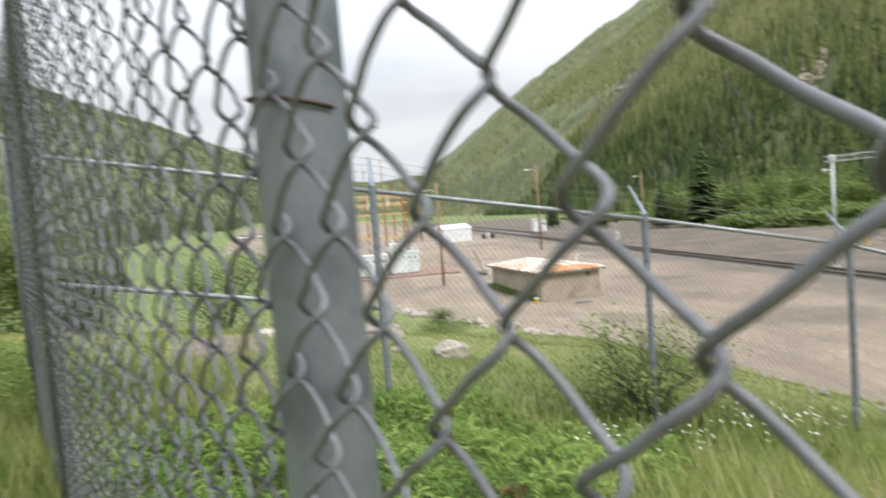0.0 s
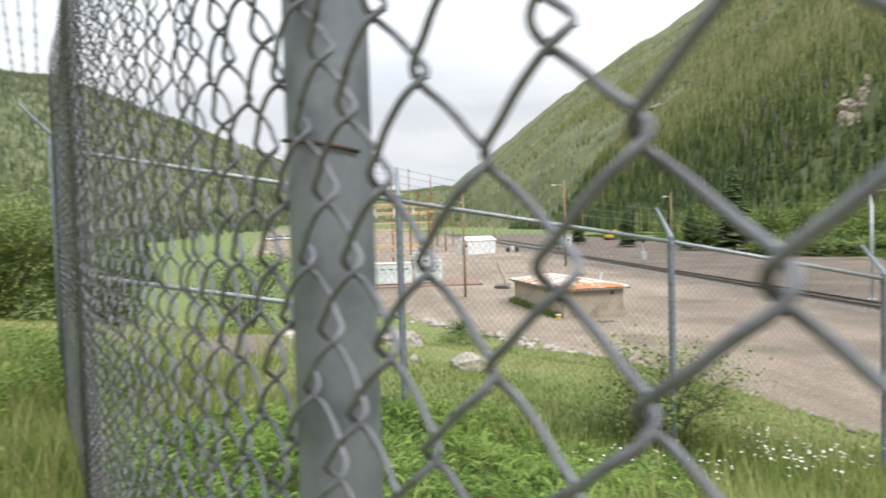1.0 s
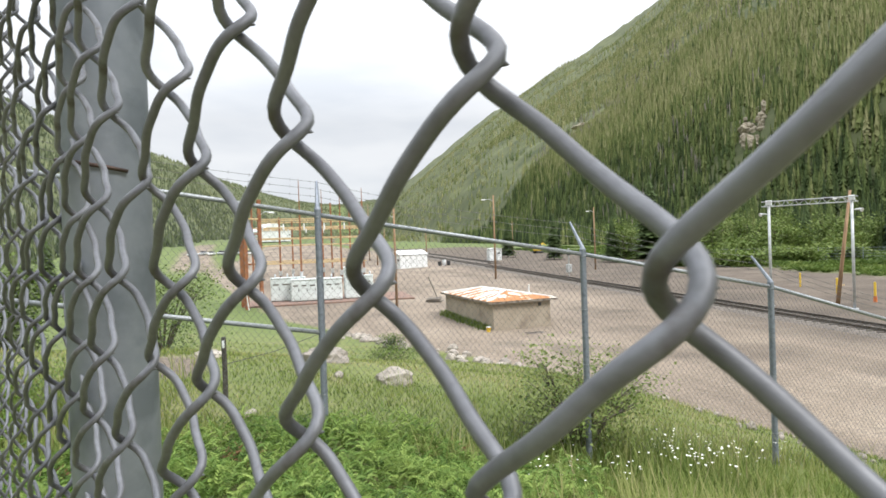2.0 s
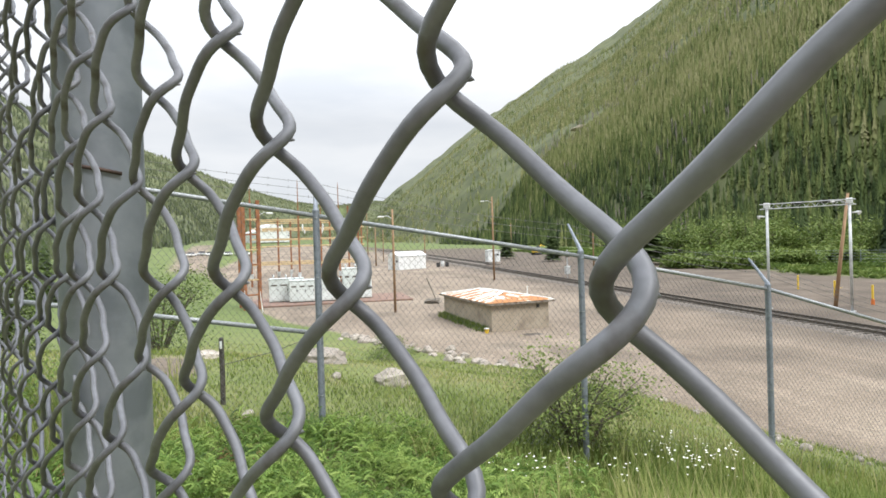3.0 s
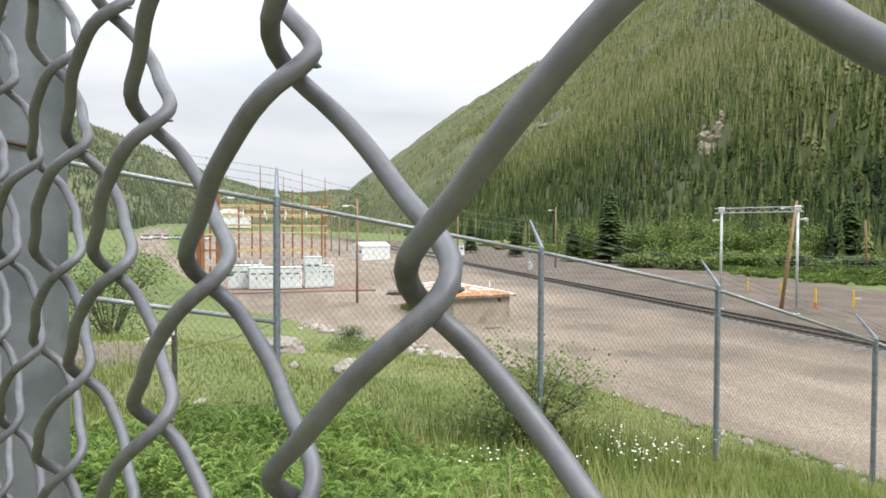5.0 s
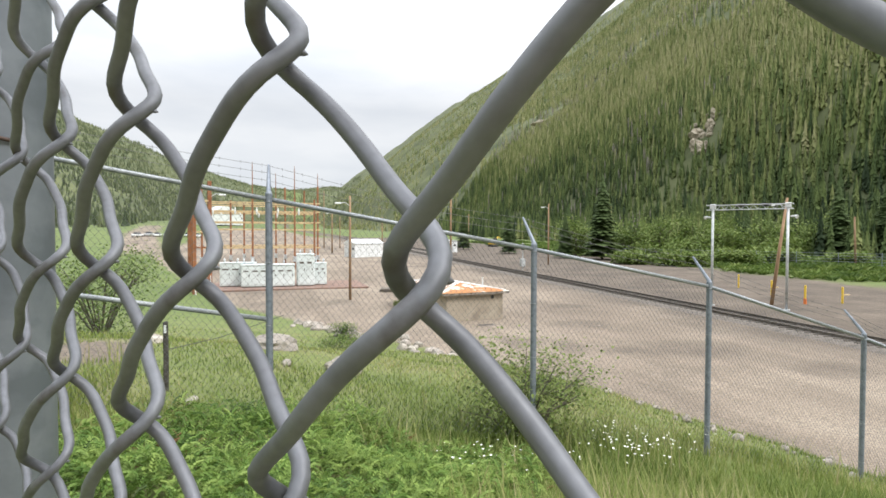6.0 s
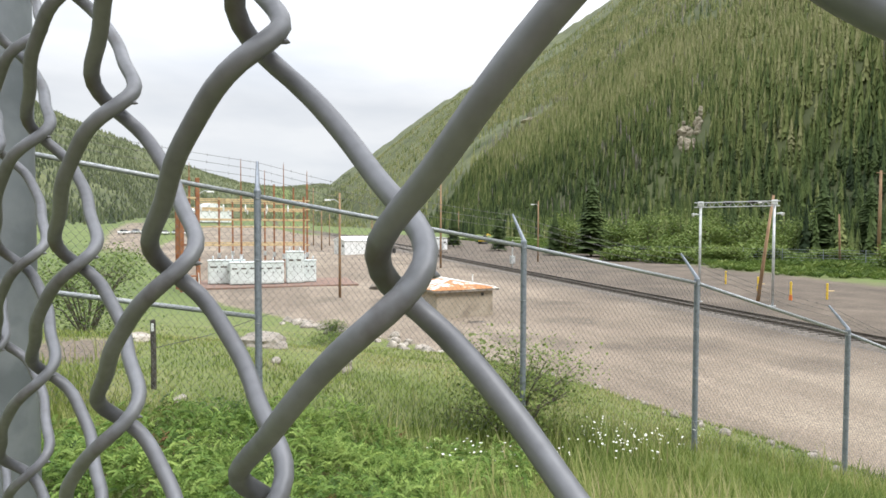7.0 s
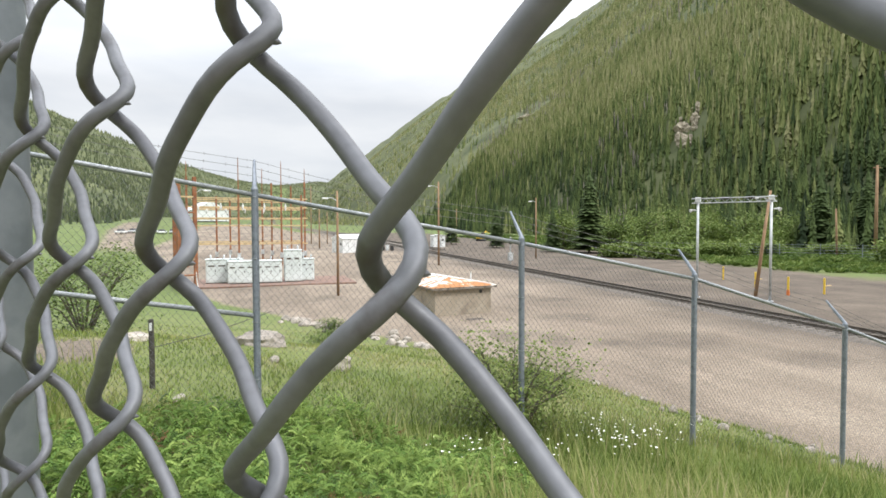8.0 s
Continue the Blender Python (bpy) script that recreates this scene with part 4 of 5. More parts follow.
def meadow_brush():
    """Knee-high brush and coarse grass across the tracks, and loose stones over the yard."""
    r = np.random.default_rng(14)
    n = 14000
    x, y = r.uniform(58, 132, n), r.uniform(18, 200, n)
    keep = (bump_noise(x, y, 9.0, 60.0) > -0.25) & (x - 0.06 * y > 64 + 3 * bump_noise(x, y, 4.0, 61.0))
    x, y = x[keep], y[keep]
    n = len(x)
    v, f = [], []
    for k in range(9):
        a, b = k * 2.4, len(v)
        q = np.array((math.cos(a), math.sin(a)))
        v += [(*(q * 0.15), 0), (*(q * 0.5 + 0.22 * q[::-1]), 0.55), (*(q * 1.0), 0.8 + 0.2 * (k % 2)), (*(q * 0.55 - 0.22 * q[::-1]), 0.6)]
        f += [(b, b + 1, b + 2), (b, b + 2, b + 3)]
    h = r.uniform(0.25, 0.9, n) * (1 + 0.5 * (bump_noise(x, y, 9.0, 60.0) > 0.5))
    tone = np.clip(r.normal(0.42, 0.22, n) + 0.15 * bump_noise(x, y, 9.0, 62.0), 0.02, 0.98)
    ob = scatter("meadow_brush", v, f, np.stack([x, y, ground_z(x, y) - 0.03], 1), np.stack([h * 1.2, h * 1.2, h], 1), r.uniform(0, 6.28, n), tone, LEAVES)
    tagged(ob, "knee-high green brush over the meadow", "brush", kind="stuff")
    n = 7000
    x, y = r.uniform(2, 31, n), r.uniform(-6, 60, n)
    keep = x > toe(y) + 0.3
    x, y = x[keep], y[keep]
    v = [(1, 0, 0), (-0.5, 0.8, 0), (-0.6, -0.7, 0.05), (0.1, 0.1, 0.8), (0.5, -0.5, 0.5)]
    f = [(0, 1, 3), (1, 2, 3), (2, 4, 3), (4, 0, 3), (2, 0, 4)]
    s = 0.014 + 0.05 * r.random(len(x)) ** 5
    ob = scatter("yard_stones", v, f, np.stack([x, y, ground_z(x, y) - 0.005], 1), np.stack([s, s, s], 1), r.uniform(0, 6.28, len(x)), np.full(len(x), 0.5), ROCK)
    tagged(ob, "loose pale stones scattered over the gravel yard", "stones", kind="stuff")


grass()
meadow_brush()
ground_shrubs()
flowers()


def rock(x, y, sx, sy, sz, label, group="", seed=0, sink=0.3, mat=None, craggy=0.06, cuts=5):
    """A boulder: a ball cut by random planes, then roughened."""
    r = np.random.default_rng(seed)
    bm = bmesh.new()
    bmesh.ops.create_icosphere(bm, subdivisions=4 if sx > 3 else 3 if sx > 0.25 else 2, radius=1)
    k = r.normal(0, 1, (cuts, 3))
    for v in bm.verts:
        q = np.array(v.co)
        cut = 1.0
        for j in range(cuts):
            d = k[j] / np.linalg.norm(k[j])
            cut = min(cut, 0.74 / max(float(q @ d), 0.01))
        rough = noise.noise(Vector(q * 2.3 + seed)) + 0.5 * noise.noise(Vector(q * 5.1 - seed))
        q = q * min(cut, 1.0) * (1 + craggy * rough)
        v.co = Vector((q[0] * sx, q[1] * sy, q[2] * sz))
    ob = part("boulder" if sx > 0.25 else "rock", bm, mat or ROCK)
    ob.matrix_world = pose(x, y, gz(x, y) + sz * (1 - 2 * sink) * 0.6, 0, 0, r.uniform(0, 360))
    return tagged(ob, label, "rock", group)


rock(1.05, 3.2, 0.34, 0.24, 0.19, "pale pinkish boulder lying in the grass", seed=3, craggy=0.18, cuts=8)
rock(0.02, 4.9, 0.44, 0.36, 0.24, "grey boulder half sunk in the slope", seed=4, craggy=0.25, cuts=9, sink=0.4)
rock(0.22, 3.3, 0.1, 0.08, 0.08, "small pale rock beside the boulder", seed=5)
rock(-0.75, 0.9, 0.12, 0.06, 0.04, "pale flat stone in the shrubs", seed=6)
rock(-1.85, 4.6, 0.3, 0.25, 0.10, "brown weathered boulder at the bare patch", seed=8, craggy=0.2, cuts=8)
# stones along the brow where the turf breaks off
for k in range(70):
    v = random.Random(900 + k)
    u = v.random()
    ry = -0.4 + 8.5 * u
    rx = float(np.interp(ry, (-0.5, 0.7, 2.4, 4.3, 8), (8.4, 8.0, 7.9, 7.2, 6.5))) + v.gauss(0, 0.24)
    s = 0.025 + 0.09 * v.random() ** 2
    rock(rx, ry, s, s * v.uniform(0.6, 1), s * v.uniform(0.7, 1.0), "pale broken stone along the brow of the bank", "stones along the brow", seed=1000 + k, sink=0.1, craggy=0.3)
for k in range(150):
    v = random.Random(k)
    ry = 33.5 - 28 * v.random() ** 1.2
    rx = float(toe(np.array([ry]))[0]) + v.gauss(-0.1, 0.5 if ry > 20 else 0.28)
    s = v.uniform(0.10, 0.34) * (1.15 if ry > 18 else 0.5)
    rock(rx, ry, s, s * v.uniform(0.6, 1), s * v.uniform(0.5, 0.8), "pale angular rock at the foot of the bank", "rocks along the foot of the bank", seed=100 + k)


def fence_stake():
    st = thing("wooden_stake", -1.03, 1.25, gz(-1.03, 1.25), "short weathered wooden stake with a slack wire", "stake")
    bm = tube(bmesh.new(), [(0, 0, -0.1), (0.005, 0, 0.3), (0, 0.01, 0.70), (0, 0.01, 0.715)], [0.028, 0.027, 0.026, 0.018], 7)
    part("stake", bm, material("dark_stake_wood", (0.03, 0.027, 0.025), (0.11, 0.10, 0.09), 20, 0.9, bump=0.4), st)
    part("slack_wire", tube(bmesh.new(), [(0, 0, 0.42), (0.5, 0.3, 0.47), (1.2, 0.8, 0.62)], 0.004, 4), DARK, st)
    part("cap_mark", box(bmesh.new(), -0.012, -0.034, 0.60, 0.012, -0.02, 0.68, 0.002), WHITE, st, "small white mark")


fence_stake()


# ---- the yard ----
def block_building():
    b = thing("block_building", 11.7, 31.1, float(yard_z(31.0)) - 0.1, "low tan concrete-block building with a rust-streaked white roof", "building", rz=7.0)
    w, l, h = 4.55, 9.6, 1.98
    for nm, bx in (("wall_front", (0, 0, 0, w, 0.2, h)), ("wall_back", (0, l - 0.2, 0, w, l, h)), ("wall_side", (0, 0.2, 0, 0.2, l - 0.2, h)), ("wall_side", (w - 0.2, 0.2, 0, w, l - 0.2, h))):
        part(nm, box(bmesh.new(), *bx, bevel=0.015), BLOCKWALL, b)
    o, t = 0.35, h + 0.02
    bm = box(bmesh.new(), -o, -o, t, w + o, l + o, t + 0.16, 0.02)
    part("fascia", bm, FASCIA, b, "worn dark roof edge with flaking paint")
    # low hipped roof of lapped sheets
    bm = bmesh.new()
    z0, z1, ov = t + 0.165, t + 0.62, o + 0.05
    ridge0, ridge1 = (w / 2, w / 2 + 0.3), (w / 2, l - w / 2 - 0.3)
    c = [(-ov, -ov), (w + ov, -ov), (w + ov, l + ov), (-ov, l + ov)]
    vs = [bm.verts.new((*p, z0)) for p in c] + [bm.verts.new((*ridge0, z1)), bm.verts.new((*ridge1, z1))]
    for q in ((0, 1, 4), (1, 2, 5, 4), (2, 3, 5), (3, 0, 4, 5), (3, 2, 1, 0)):
        bm.faces.new([vs[k] for k in q])
    part("roof", bm, ROOF, b, "white painted roof sheets with orange rust patches")
    for k in range(9):
        y = 0.2 + k * (l - 0.4) / 8
        bm = tube(bmesh.new(), [(-ov, y, z0 + 0.02), (w / 2, min(max(y, w / 2 + 0.3), l - w / 2 - 0.3), z1 + 0.02), (w + ov, y, z0 + 0.02)], 0.045, 5)
        part("roof_batten", bm, WHITE, b)
    part("vent_pipe", tube(bmesh.new(), [(w * 0.82, 1.6, z0), (w * 0.82, 1.6, z1 + 0.35), (w * 0.82, 1.6, z1 + 0.42)], [0.05, 0.05, 0.09], 8), WHITE, b)
    part("wall_lamp", box(bmesh.new(), w - 1.0, -0.12, h - 0.35, w - 0.8, 0.0, h - 0.12, 0.02), DARK, b)
    bk = thing("bucket", 11.25, 30.9, float(yard_z(31.0)) + 0.02, "yellow plastic bucket beside the block building", "bucket")
    part("pail", tube(bmesh.new(), [(0, 0, 0), (0, 0, 0.3), (0, 0, 0.31)], [0.13, 0.17, 0.18], 12), YELLOW, bk)
    part("rim", tube(bmesh.new(), [(0, 0, 0.31), (0, 0, 0.34)], [0.19, 0.19], 12), WHITE, bk)
    cv = thing("manhole_cover", 14.0, 29.3, float(yard_z(29.3)) + 0.02, "dark steel cover plate on the gravel", "cover")
    part("plate", box(bmesh.new(), -0.6, -0.35, -0.03, 0.6, 0.35, 0.04, 0.02), STEEL, cv)
    r = np.random.default_rng(3)
    n = 1800
    y = r.uniform(31.5, 40.5, n)
    x = 11.7 - 0.122 * (y - 31.1) - np.abs(r.normal(0, 0.28, n)) - 0.03
    hh = r.uniform(0.15, 0.5, n)
    ob = scatter("wall_weeds", [(-1, 0, 0), (1, 0, 0), (0, 0.4, 1)], [(0, 1, 2)], np.stack([x, y, yard_z(y)], 1), np.stack([np.full(n, 0.05), hh, hh], 1), r.uniform(0, 6.28, n), np.clip(r.normal(0.3, 0.2, n), 0, 1), GRASS)
    tagged(ob, "strip of dark grass along the block wall", "grass", kind="stuff")


block_building()


def railway(cx, y0, y1, label, near=True):
    tr = thing("railway_track", cx, 0, float(yard_z(0.0)), label, "railway track", "tracks across the yard")
    g = 0.018
    ys = np.arange(y0, y1 + 0.1, 6.0)
    prof = [(-2.3, -0.1), (-1.5, 0.16), (1.5, 0.16), (2.3, -0.1)]
    v = np.array([(px, y, pz + g * y) for y in ys for px, pz in prof])
    f = np.array([(i * 4 + k, i * 4 + k + 1, i * 4 + 5 + k, i * 4 + 4 + k) for i in range(len(ys) - 1) for k in range(3)])
    from_arrays("ballast_bed", v, f, BALLAST, False, tr)
    for s in (-0.755, 0.755):
        bm = bmesh.new()
        for dx0, dx1, z0, z1 in ((-0.07, 0.07, 0.2, 0.22), (-0.01, 0.01, 0.22, 0.33), (-0.036, 0.036, 0.33, 0.37)):
            vs = [bm.verts.new((s + dx, y, z + g * y)) for y in (y0, y1) for dx, z in ((dx0, z0), (dx1, z0), (dx1, z1), (dx0, z1))]
            for q in ((0, 1, 5, 4), (1, 2, 6, 5), (2, 3, 7, 6), (3, 0, 4, 7), (3, 2, 1, 0), (4, 5, 6, 7)):
                bm.faces.new([vs[k] for k in q])
        part("steel_rail", bm, STEEL, tr)
    proto = part("sleeper", box(bmesh.new(), -1.28, -0.11, 0.06, 1.28, 0.11, 0.205, 0.012), SLEEPER, tr)
    n = int((min(y1, 100) - y0) / 0.62) if near else 0
    for k in range(n):
        ob = proto if k == 0 else proto.copy()
        if k:
            scene.collection.objects.link(ob)
        y = y0 + 0.3 + k * 0.62
        ob.location = (0, y, g * y)


railway(33.6, -8, 300, "single railway track on dark ballast and sleepers")
railway(38.6, 112, 300, "second railway track behind the first on dark ballast")


def utility_pole(x, y, h, r, label, arm=0.0, lamp=0.0, lean=0.0, mat=None):
    p = thing("utility_pole", x, y, gz(x, y), label, "pole", "poles in the yard")
    part("pole", tube(bmesh.new(), [(0, 0, -0.3), (lean * 0.5, 0, h * 0.5), (lean, 0, h)], [r, r * 0.85, r * 0.65], 8), mat or POLE, p, smooth=True)
    if arm:
        part("cross_arm", box(bmesh.new(), lean - arm, -0.06, h - 0.55, lean + arm, 0.06, h - 0.42, 0.01), POLE, p)
    if lamp:
        part("lamp_arm", tube(bmesh.new(), [(lean, 0, h - 0.9), (lean - lamp * 0.5, 0, h - 0.6), (lean - lamp, 0, h - 0.65)], 0.04, 5), SIGNAL, p)
        part("lamp_head", box(bmesh.new(), lean - lamp - 0.45, -0.14, h - 0.76, lean - lamp + 0.1, 0.14, h - 0.6, 0.04), WHITE, p)
    return p


for px, py, ph, pr, la, lab in ((25.7, 72.4, 12.5, 0.17, 1.4, "tall wooden pole with a lamp behind the block building"), (46.7, 80.9, 10.8, 0.15, 1.0, "wooden pole with a small lamp beside the tracks"),
                                (6.8, 44.3, 9.4, 0.13, 0.9, "rust-brown pole with a lamp beside the substation"), (14.1, 150, 16.0, 0.16, 0, "tall dark steel pole behind the substation"),
                                (56.6, 148.4, 10.2, 0.15, 1.4, "far wooden lamp pole beside the tracks"), (25.4, 123.7, 8.8, 0.15, 0, "plain wooden pole beside the tracks"),
                                (13.9, 127, 10.1, 0.18, 1.0, "pale pole with boxes beside the tracks"), (18.5, 150, 9.0, 0.15, 0, "grey signal pole beside the tracks"),
                                (101.5, 66.6, 9.0, 0.2, 0, "bare grey pole in the meadow")):
    utility_pole(px, py, ph, pr, lab, lamp=la, lean=-0.5 if px > 100 else 0.0)
utility_pole(114, 68, 17.6, 0.33, "thick reddish wooden pole with a cross arm", arm=1.2)
utility_pole(42.2, 32.0, 9.5, 0.16, "leaning reddish wooden lamp pole beside the gantry", lamp=1.6, lean=1.65)


def gantry():
    a, b = Vector((36.8, 33.2)), Vector((40.3, 28.9))
    g = thing("signal_gantry", a.x, a.y, gz(a.x, a.y), "aluminium-painted lattice gantry carrying cameras and lamps", "gantry", rz=math.degrees(math.atan2(b.y - a.y, b.x - a.x)))
    n, top = (b - a).length, 8.45
    for x in (0.0, n):
        part("column", tube(bmesh.new(), [(x, 0, -0.2), (x, 0, top)], 0.105, 10), SIGNAL, g, smooth=True)
        part("base_plate", box(bmesh.new(), x - 0.25, -0.25, 0, x + 0.25, 0.25, 0.06, 0.01), SIGNAL, g)
        part("end_box", box(bmesh.new(), x - 0.22, -0.2, top - 0.02, x + 0.22, 0.2, top + 0.38, 0.03), WHITE, g, "white camera box")
        part("floodlight", tube(bmesh.new(), [(x + (0.15 if x else -0.15), 0, top - 0.75), (x + (0.5 if x else -0.5), 0, top - 0.72), (x + (0.62 if x else -0.62), -0.1, top - 0.8)], [0.05, 0.08, 0.17], 8), WHITE, g)
    for y in (-0.2, 0.2):
        for z in (top - 0.12, top + 0.28):
            part("chord", tube(bmesh.new(), [(-0.5, y, z), (n + 0.4, y, z)], 0.035, 6), SIGNAL, g)
    for k in range(10):
        x = -0.3 + k * (n + 0.6) / 10
        part("lattice_bar", tube(bmesh.new(), [(x, -0.2, top - 0.12), (x + (n + 0.6) / 20, -0.2, top + 0.28), (x + (n + 0.6) / 10, -0.2, top - 0.12)], 0.022, 5), SIGNAL, g)
    for x in (n * 0.38, n * 0.72):
        part("camera_pod", box(bmesh.new(), x - 0.35, -0.16, top + 0.12, x + 0.35, 0.16, top + 0.36, 0.03), DARK, g)


gantry()

for k, (sx, sy, sh) in enumerate(((50.8, 43.8, 1.5), (48.5, 37.5, 1.5), (45.7, 31.6, 1.7), (49.6, 31.1, 1.5))):
    st = thing("marker_post", sx, sy, gz(sx, sy), "yellow marker post standing in the gravel", "marker post", "yellow marker posts")
    part("post", tube(bmesh.new(), [(0, 0, -0.1), (0, 0, sh - 0.03), (0, 0, sh)], [0.09, 0.09, 0.05], 10), YELLOW, st)
    if k == 2:
        part("base", tube(bmesh.new(), [(0, 0, 0), (0, 0, 0.5), (0, 0, 0.52)], [0.14, 0.12, 0.1], 10), ORANGE, st, "orange sleeve")
    if k in (1, 3):
        part("cross_bar", box(bmesh.new(), -0.1, -0.04, sh * 0.48, 0.9, 0.04, sh * 0.55, 0.01), BUFF, st)


def cabin(name, x, y, w, l, h, gable, mat, label, category, rz=0.0):
    c = thing(name, x, y, gz(x, y) - 0.1, label, category, rz=rz)
    part("wall_shell", box(bmesh.new(), -w / 2, -l / 2, 0, w / 2, l / 2, h, 0.03), mat, c)
    bm = bmesh.new()
    e = 0.2
    v = [bm.verts.new(q) for q in ((-w / 2 - e, -l / 2 - e, h), (w / 2 + e, -l / 2 - e, h), (0, -l / 2 - e, h + gable), (-w / 2 - e, l / 2 + e, h), (w / 2 + e, l / 2 + e, h), (0, l / 2 + e, h + gable))]
    for q in ((0, 1, 2), (5, 4, 3), (0, 2, 5, 3), (1, 4, 5, 2), (0, 3, 4, 1)):
        bm.faces.new([v[k] for k in q])
    part("roof", bm, WHITE, c)
    door = part("door", box(bmesh.new(), -0.5, -l / 2 - 0.05, 0, 0.5, -l / 2, 2.0, 0.01), SIGNAL, c)
    part("handle", box(bmesh.new(), 0.3, -l / 2 - 0.1, 0.95, 0.42, -l / 2 - 0.052, 1.02, 0.008), DARK, door)
    for k in range(1, int(l / 1.2)):
        y = -l / 2 + k * l / int(l / 1.2)
        part("panel_seam", box(bmesh.new(), w / 2 - 0.01, y - 0.03, 0.05, w / 2 + 0.03, y + 0.03, h - 0.05, 0.005), SIGNAL, c)
    part("vent", box(bmesh.new(), w / 2 - 1.0, -l / 2 - 0.06, h * 0.55, w / 2 - 0.4, -l / 2, h * 0.7, 0.01), DARK, c)
    return c


cabin("equipment_shed", 18.9, 111, 4.2, 7.0, 3.0, 0.9, WHITE, "white metal equipment shed with a low gable", "shed", -66)
cabin("relay_cabinet", 43.6, 127, 3.2, 2.4, 3.0, 0.25, WHITE, "white metal relay cabinet beside the tracks", "cabinet")
cabin("warehouse", -28.5, 330, 19, 26, 6.0, 5.0, WHITE, "white gabled building far up the valley", "building", 20)


def car(x, y, rz, label, mat):
    c = thing("parked_car", x, y, gz(x, y), label, "car", "cars parked up the valley", rz)
    bm = box(bmesh.new(), -2.2, -0.85, 0.3, 2.2, 0.85, 0.95, 0.15)
    part("body", bm, mat, c)
    bm = box(bmesh.new(), -1.3, -0.75, 0.95, 1.1, 0.75, 1.5, 0.22)
    part("cabin", bm, DARK, c)
    for wx in (-1.35, 1.35):
        for wy in (-0.8, 0.8):
            wheel = part("wheel", tube(bmesh.new(), [(wx, wy - 0.1, 0.33), (wx, wy + 0.1, 0.33)], 0.33, 12), DARK, c)
            part("rim", tube(bmesh.new(), [(wx, wy - 0.11, 0.33), (wx, wy + 0.11, 0.33)], 0.19, 10), SIGNAL, wheel)


for k in range(7):
    car(-41 + k * 2.8, 191 + k * 0.8 + (k % 2) * 2.5, 70 + 9 * (k % 3), "pale car parked in a row on gravel", CAR if k % 2 else WHITE)


def yard_clutter():
    """Small things that stand about the yard."""
    m = thing("excavator", 69, 158.9, gz(69, 158.9), "small yellow excavator parked beyond the tracks", "machine", rz=25)
    for y in (-0.8, 0.8):
        part("track", box(bmesh.new(), -1.6, y - 0.25, 0, 1.6, y + 0.25, 0.7, 0.2), DARK, m)
    part("body", box(bmesh.new(), -1.4, -0.95, 0.75, 0.9, 0.95, 1.7, 0.15), YELLOW, m)
    part("cab", box(bmesh.new(), -0.1, -0.9, 1.7, 1.0, 0.1, 2.8, 0.1), DARK, m)
    part("boom", tube(bmesh.new(), [(0.9, 0.3, 1.4), (2.6, 0.3, 3.2), (4.2, 0.3, 2.6)], [0.22, 0.2, 0.14], 6), YELLOW, m)
    part("bucket", box(bmesh.new(), 3.9, -0.1, 0.9, 4.6, 0.7, 1.6, 0.12), DARK, m)
    for x, y, h, mt, lab in ((26.3, 113.4, 0.9, DARK, "dark steel drum beside the white shed"), (27.4, 113.9, 1.3, WHITE, "white plastic drum beside the white shed"), (28.2, 112.9, 1.0, DARK, "dark steel drum beside the white shed")):
        d = thing("drum", x, y, gz(x, y), lab, "drum", "drums by the shed")
        part("barrel", tube(bmesh.new(), [(0, 0, 0), (0, 0, h * 0.33), (0, 0, h * 0.34), (0, 0, h)], [0.4, 0.4, 0.43, 0.4], 14), mt, d)
        part("rim", tube(bmesh.new(), [(0, 0, h), (0, 0, h + 0.05)], 0.42, 14), STEEL, d)
    q = thing("trackside_signal", 37.4, 72, gz(37.4, 72), "grey trackside signal mast with small cabinets", "signal")
    part("mast", tube(bmesh.new(), [(0, 0, -0.1), (0, 0, 4.2)], 0.09, 8), SIGNAL, q)
    part("cabinet", box(bmesh.new(), -0.35, -0.3, 0.5, 0.35, 0.3, 1.7, 0.03), SIGNAL, q)
    part("signal_head", box(bmesh.new(), -0.28, -0.2, 3.1, 0.28, 0.15, 4.0, 0.05), DARK, q)
    b = thing("timber_heap", 11.2, 48.7, gz(11.2, 48.7), "heap of pale boards with one board leaning up", "timber")
    for k in range(6):
        a = random.Random(k)
        part("board", tube(bmesh.new(), [(a.uniform(-0.9, -0.5), a.uniform(-0.3, 0.3), 0.06 + 0.07 * k), (a.uniform(0.5, 1.0), a.uniform(-0.3, 0.3), 0.08 + 0.07 * k)], 0.08, 4), DEADWOOD, b)
    part("board", tube(bmesh.new(), [(0.5, 0, 0.1), (-0.5, 0.1, 2.6)], 0.07, 4), DEADWOOD, b)
    for x, y in ((-5.2, 49.5), (-6.8, 51.0)):
        k = thing("survey_stake", x, y, gz(x, y), "thin pale stake standing beside the gravel pad", "stake", "stakes by the pad")
        part("stake", tube(bmesh.new(), [(0, 0, -0.1), (-0.15, 0, 1.3), (-0.18, 0, 2.0)], [0.06, 0.05, 0.03], 5), WHITE, k)


yard_clutter()


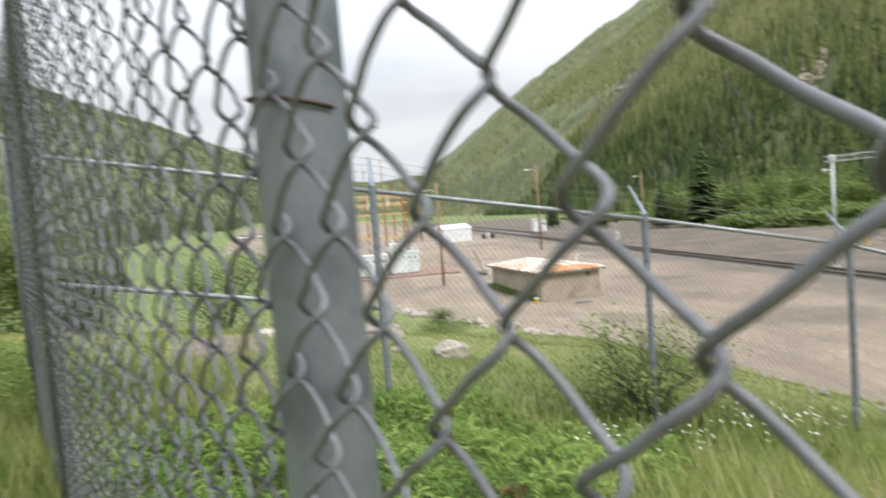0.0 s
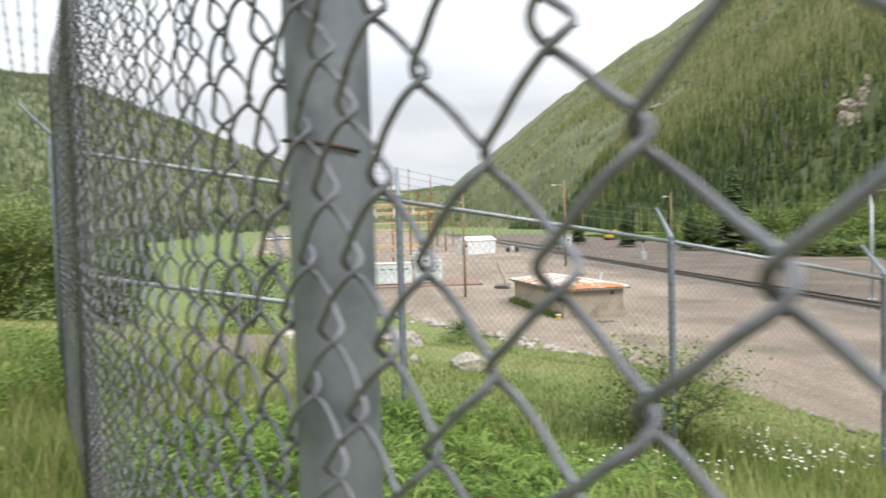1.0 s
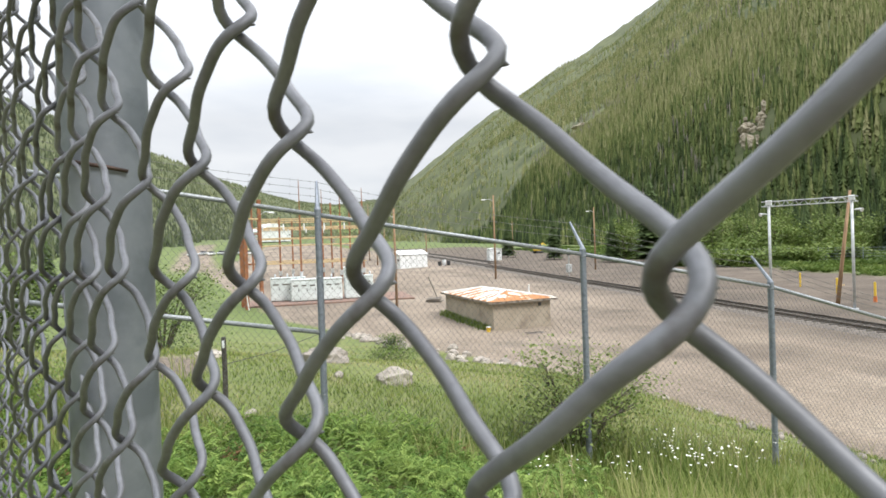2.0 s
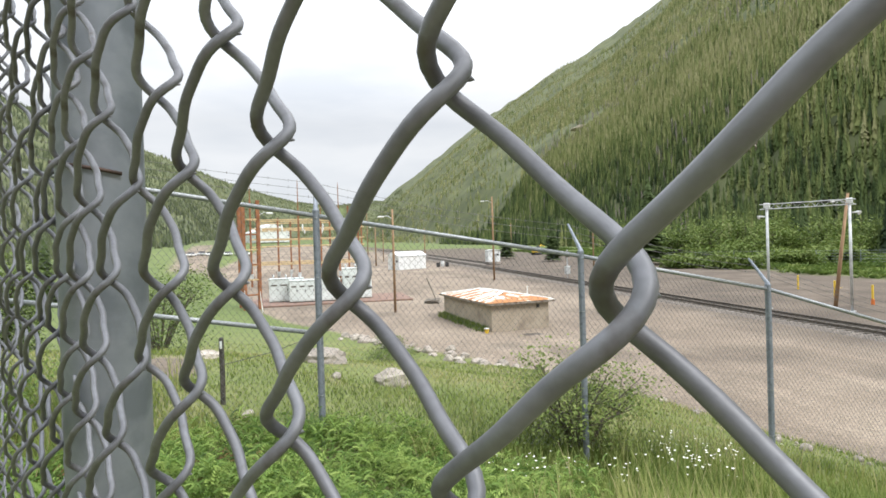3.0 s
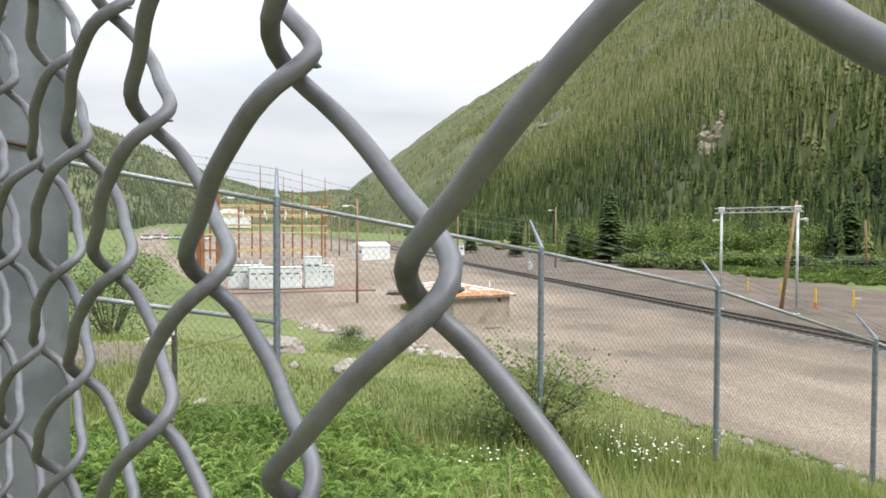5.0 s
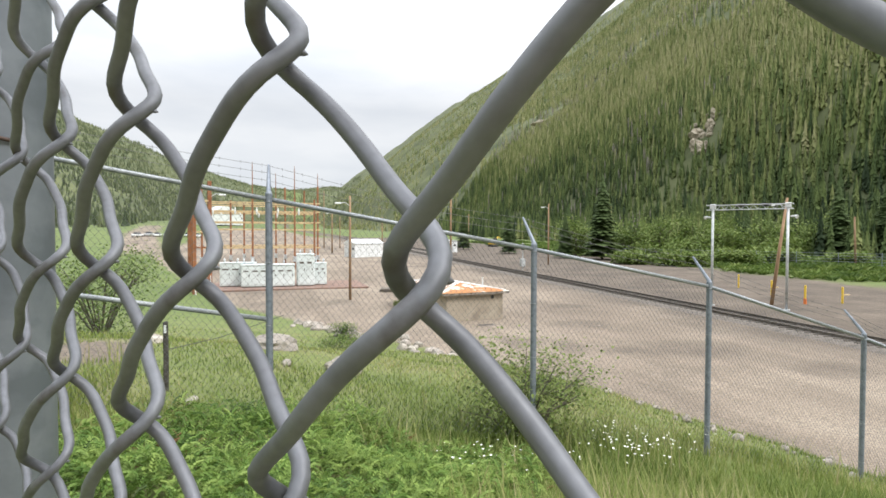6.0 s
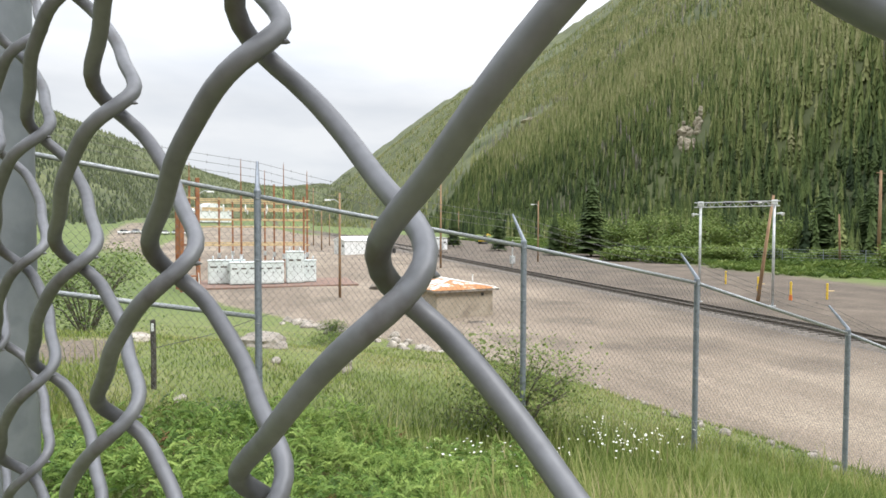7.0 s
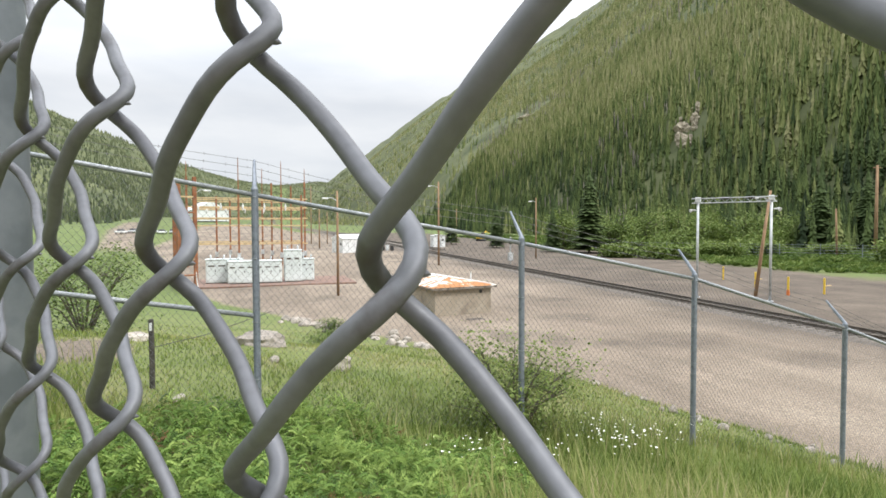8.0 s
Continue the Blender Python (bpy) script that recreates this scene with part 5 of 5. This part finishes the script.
def substation():
    s = thing("substation_frame", 0, 80, gz(0, 80), "rust-red lattice of substation posts with buff cross beams", "substation")
    cols = [(-9.5, 0), (-6.0, 6), (-2.6, 0), (2.2, 8), (3.4, 0), (6.3, 0), (7.2, 5), (-4.4, 14), (0.8, 14), (5.6, 14)]
    for k, (x, y) in enumerate(cols):
        part("column", box(bmesh.new(), x - 0.13, y - 0.13, -0.3, x + 0.13, y + 0.13, 10.6 + 2.4 * (k % 3 == 0), 0.02), RUST, s)
        if k % 2 == 0:
            part("lightning_rod", tube(bmesh.new(), [(x, y, 10.5), (x, y, 14.6 + 0.4 * (k % 3)), (x, y, 15.2 + 0.4 * (k % 3))], [0.09, 0.06, 0.02], 6), RUST, s)
        part("junction_box", box(bmesh.new(), x - 0.25, y - 0.42, 1.2, x + 0.25, y - 0.135, 2.0, 0.02), SIGNAL, s)
    for z in (3.2, 5.9, 7.0, 8.6, 9.9):
        for y in (0, 6, 14):
            part("cross_beam", box(bmesh.new(), -9.5, y - 0.09, z + 0.01 * y, 7.2, y + 0.09, z + 0.18 + 0.01 * y, 0.01), BUFF, s)
    for x in (-8, -5, -2, 1, 4):
        for y in (0, 14):
            part("insulator", tube(bmesh.new(), [(x, y, 8.2), (x, y, 8.5), (x, y, 8.8), (x, y, 9.3)], [0.05, 0.15, 0.15, 0.05], 8), WHITE, s)
    g = thing("steel_frame", -7.0, 51.5, gz(-7.0, 51.5), "rust-brown steel frame of stout columns with rungs and a lamp", "frame", rz=20)
    for x, y in ((0, 0), (1.5, 0.3), (0.2, 2.6)):
        part("column", box(bmesh.new(), x - 0.17, y - 0.17, -0.2, x + 0.17, y + 0.17, 10.4 + 0.5 * (x > 1), 0.02), RUST, g)
    for k in range(6):
        z = 1.4 + 1.5 * k
        part("rung", box(bmesh.new(), 0.17, -0.06, z, 1.33, 0.06 + 0.2, z + 0.14, 0.01), BUFF if k % 2 else RUST, g)
    part("lamp_arm", tube(bmesh.new(), [(1.5, 0.3, 9.3), (2.1, 0.2, 9.7), (2.5, 0.1, 9.65)], 0.04, 5), SIGNAL, g)
    part("lamp_head", box(bmesh.new(), 2.3, -0.1, 9.5, 2.95, 0.22, 9.68, 0.05), WHITE, g)
    pad = part("gravel_pad", box(bmesh.new(), -7.5, 53, -0.12, 10, 62, 0.08, 0.04), REDSOIL)
    pad.matrix_world = pose(0, 0, gz(0, 57.5))
    tagged(pad, "reddish gravel pad under the transformer cabinets", "pad", kind="structure")
    for x, y, w, d, h in ((-4.1, 57.5, 2.2, 1.6, 2.5), (-0.3, 56.2, 5.4, 2.0, 2.3), (3.6, 56.6, 1.8, 1.9, 3.4), (5.2, 57.4, 1.4, 1.5, 2.4), (-2.4, 59.0, 1.6, 1.4, 2.4)):
        t = thing("transformer_cabinet", x, y, gz(x, 57.5) + 0.06, "pale green enamelled transformer cabinet on the pad", "cabinet", "transformer cabinets")
        part("body", box(bmesh.new(), -w / 2, -d / 2, 0.1, w / 2, d / 2, h, 0.04), TANK, t)
        part("plinth", box(bmesh.new(), -w / 2 + 0.05, -d / 2 + 0.05, 0, w / 2 - 0.05, d / 2 - 0.05, 0.1, 0.01), DARK, t)
        part("lid", box(bmesh.new(), -w / 2 - 0.06, -d / 2 - 0.06, h, w / 2 + 0.06, d / 2 + 0.06, h + 0.1, 0.02), TANK, t)
        for q in range(max(2, int(w / 0.8))):
            x0 = -w / 2 + 0.08 + q * (w - 0.16) / max(2, int(w / 0.8))
            x1 = x0 + (w - 0.16) / max(2, int(w / 0.8))
            door = part("door", box(bmesh.new(), x0 + 0.03, -d / 2 - 0.03, 0.25, x1 - 0.03, -d / 2 - 0.003, h - 0.2, 0.008), TANK, t)
            part("handle", box(bmesh.new(), x1 - 0.2, -d / 2 - 0.07, h * 0.5, x1 - 0.12, -d / 2 - 0.032, h * 0.5 + 0.25, 0.008), DARK, door)
            part("louvre", box(bmesh.new(), x0 + 0.14, -d / 2 - 0.05, h * 0.72, x1 - 0.22, -d / 2 - 0.032, h * 0.78, 0.004), STEEL, door)
        for q in (-0.3, 0.3):
            part("bushing", tube(bmesh.new(), [(q * w, 0, h + 0.1), (q * w, 0, h + 0.3), (q * w, 0, h + 0.36), (q * w, 0, h + 0.55)], [0.07, 0.07, 0.12, 0.03], 8), SIGNAL, t)


substation()


def yard_post_fence():
    """Thin grey fence before the meadow across the tracks."""
    f = thing("meadow_fence", 70, 87, gz(70, 87), "thin grey wire fence before the meadow", "fence")
    inv = f.matrix_world.inverted()
    pts = [(66 + 5.2 * k, 90 - 3.9 * k) for k in range(13)]
    for x, y in pts:
        z = gz(x, y)
        part("post", tube(bmesh.new(), [(x, y, z - 0.2), (x, y, z + 2.6)], 0.06, 6), GALV, f).matrix_basis = inv
    for h in (0.4, 0.9, 1.4, 1.9, 2.4):
        part("strand", tube(bmesh.new(), [(x, y, gz(x, y) + h) for x, y in pts], 0.018, 4), GALV, f).matrix_basis = inv


yard_post_fence()


def cliff_face():
    r = random.Random(61)
    for k in range(13):
        u = k / 12
        x, y, q = 199 + 13 * u + r.uniform(-2, 2), 208 + 14 * u + r.uniform(-6, 6), r.uniform(1.6, 3.6)
        rock(x, y, q, q * r.uniform(0.7, 1.0), q * r.uniform(0.9, 1.5), "pale cliff outcrop on the forested mountainside", "cliff outcrops", seed=60 + k, sink=0.36, mat=CLIFF, craggy=0.4, cuts=10)
    rock(291, 542, 8, 16, 6, "pale cliff outcrop on the forested mountainside", "cliff outcrops", seed=80, sink=0.42, mat=CLIFF, craggy=0.32, cuts=9)


cliff_face()


def meadow_post():
    p = thing("fence_post", -8.15, 5.6, gz(-8.15, 5.6), "grey metal fence post standing in the meadow", "post")
    part("post", tube(bmesh.new(), [(0, 0, -0.1), (0, 0, 1.32), (0, 0, 1.34)], [0.04, 0.04, 0.02], 8), GALV, p)


meadow_post()
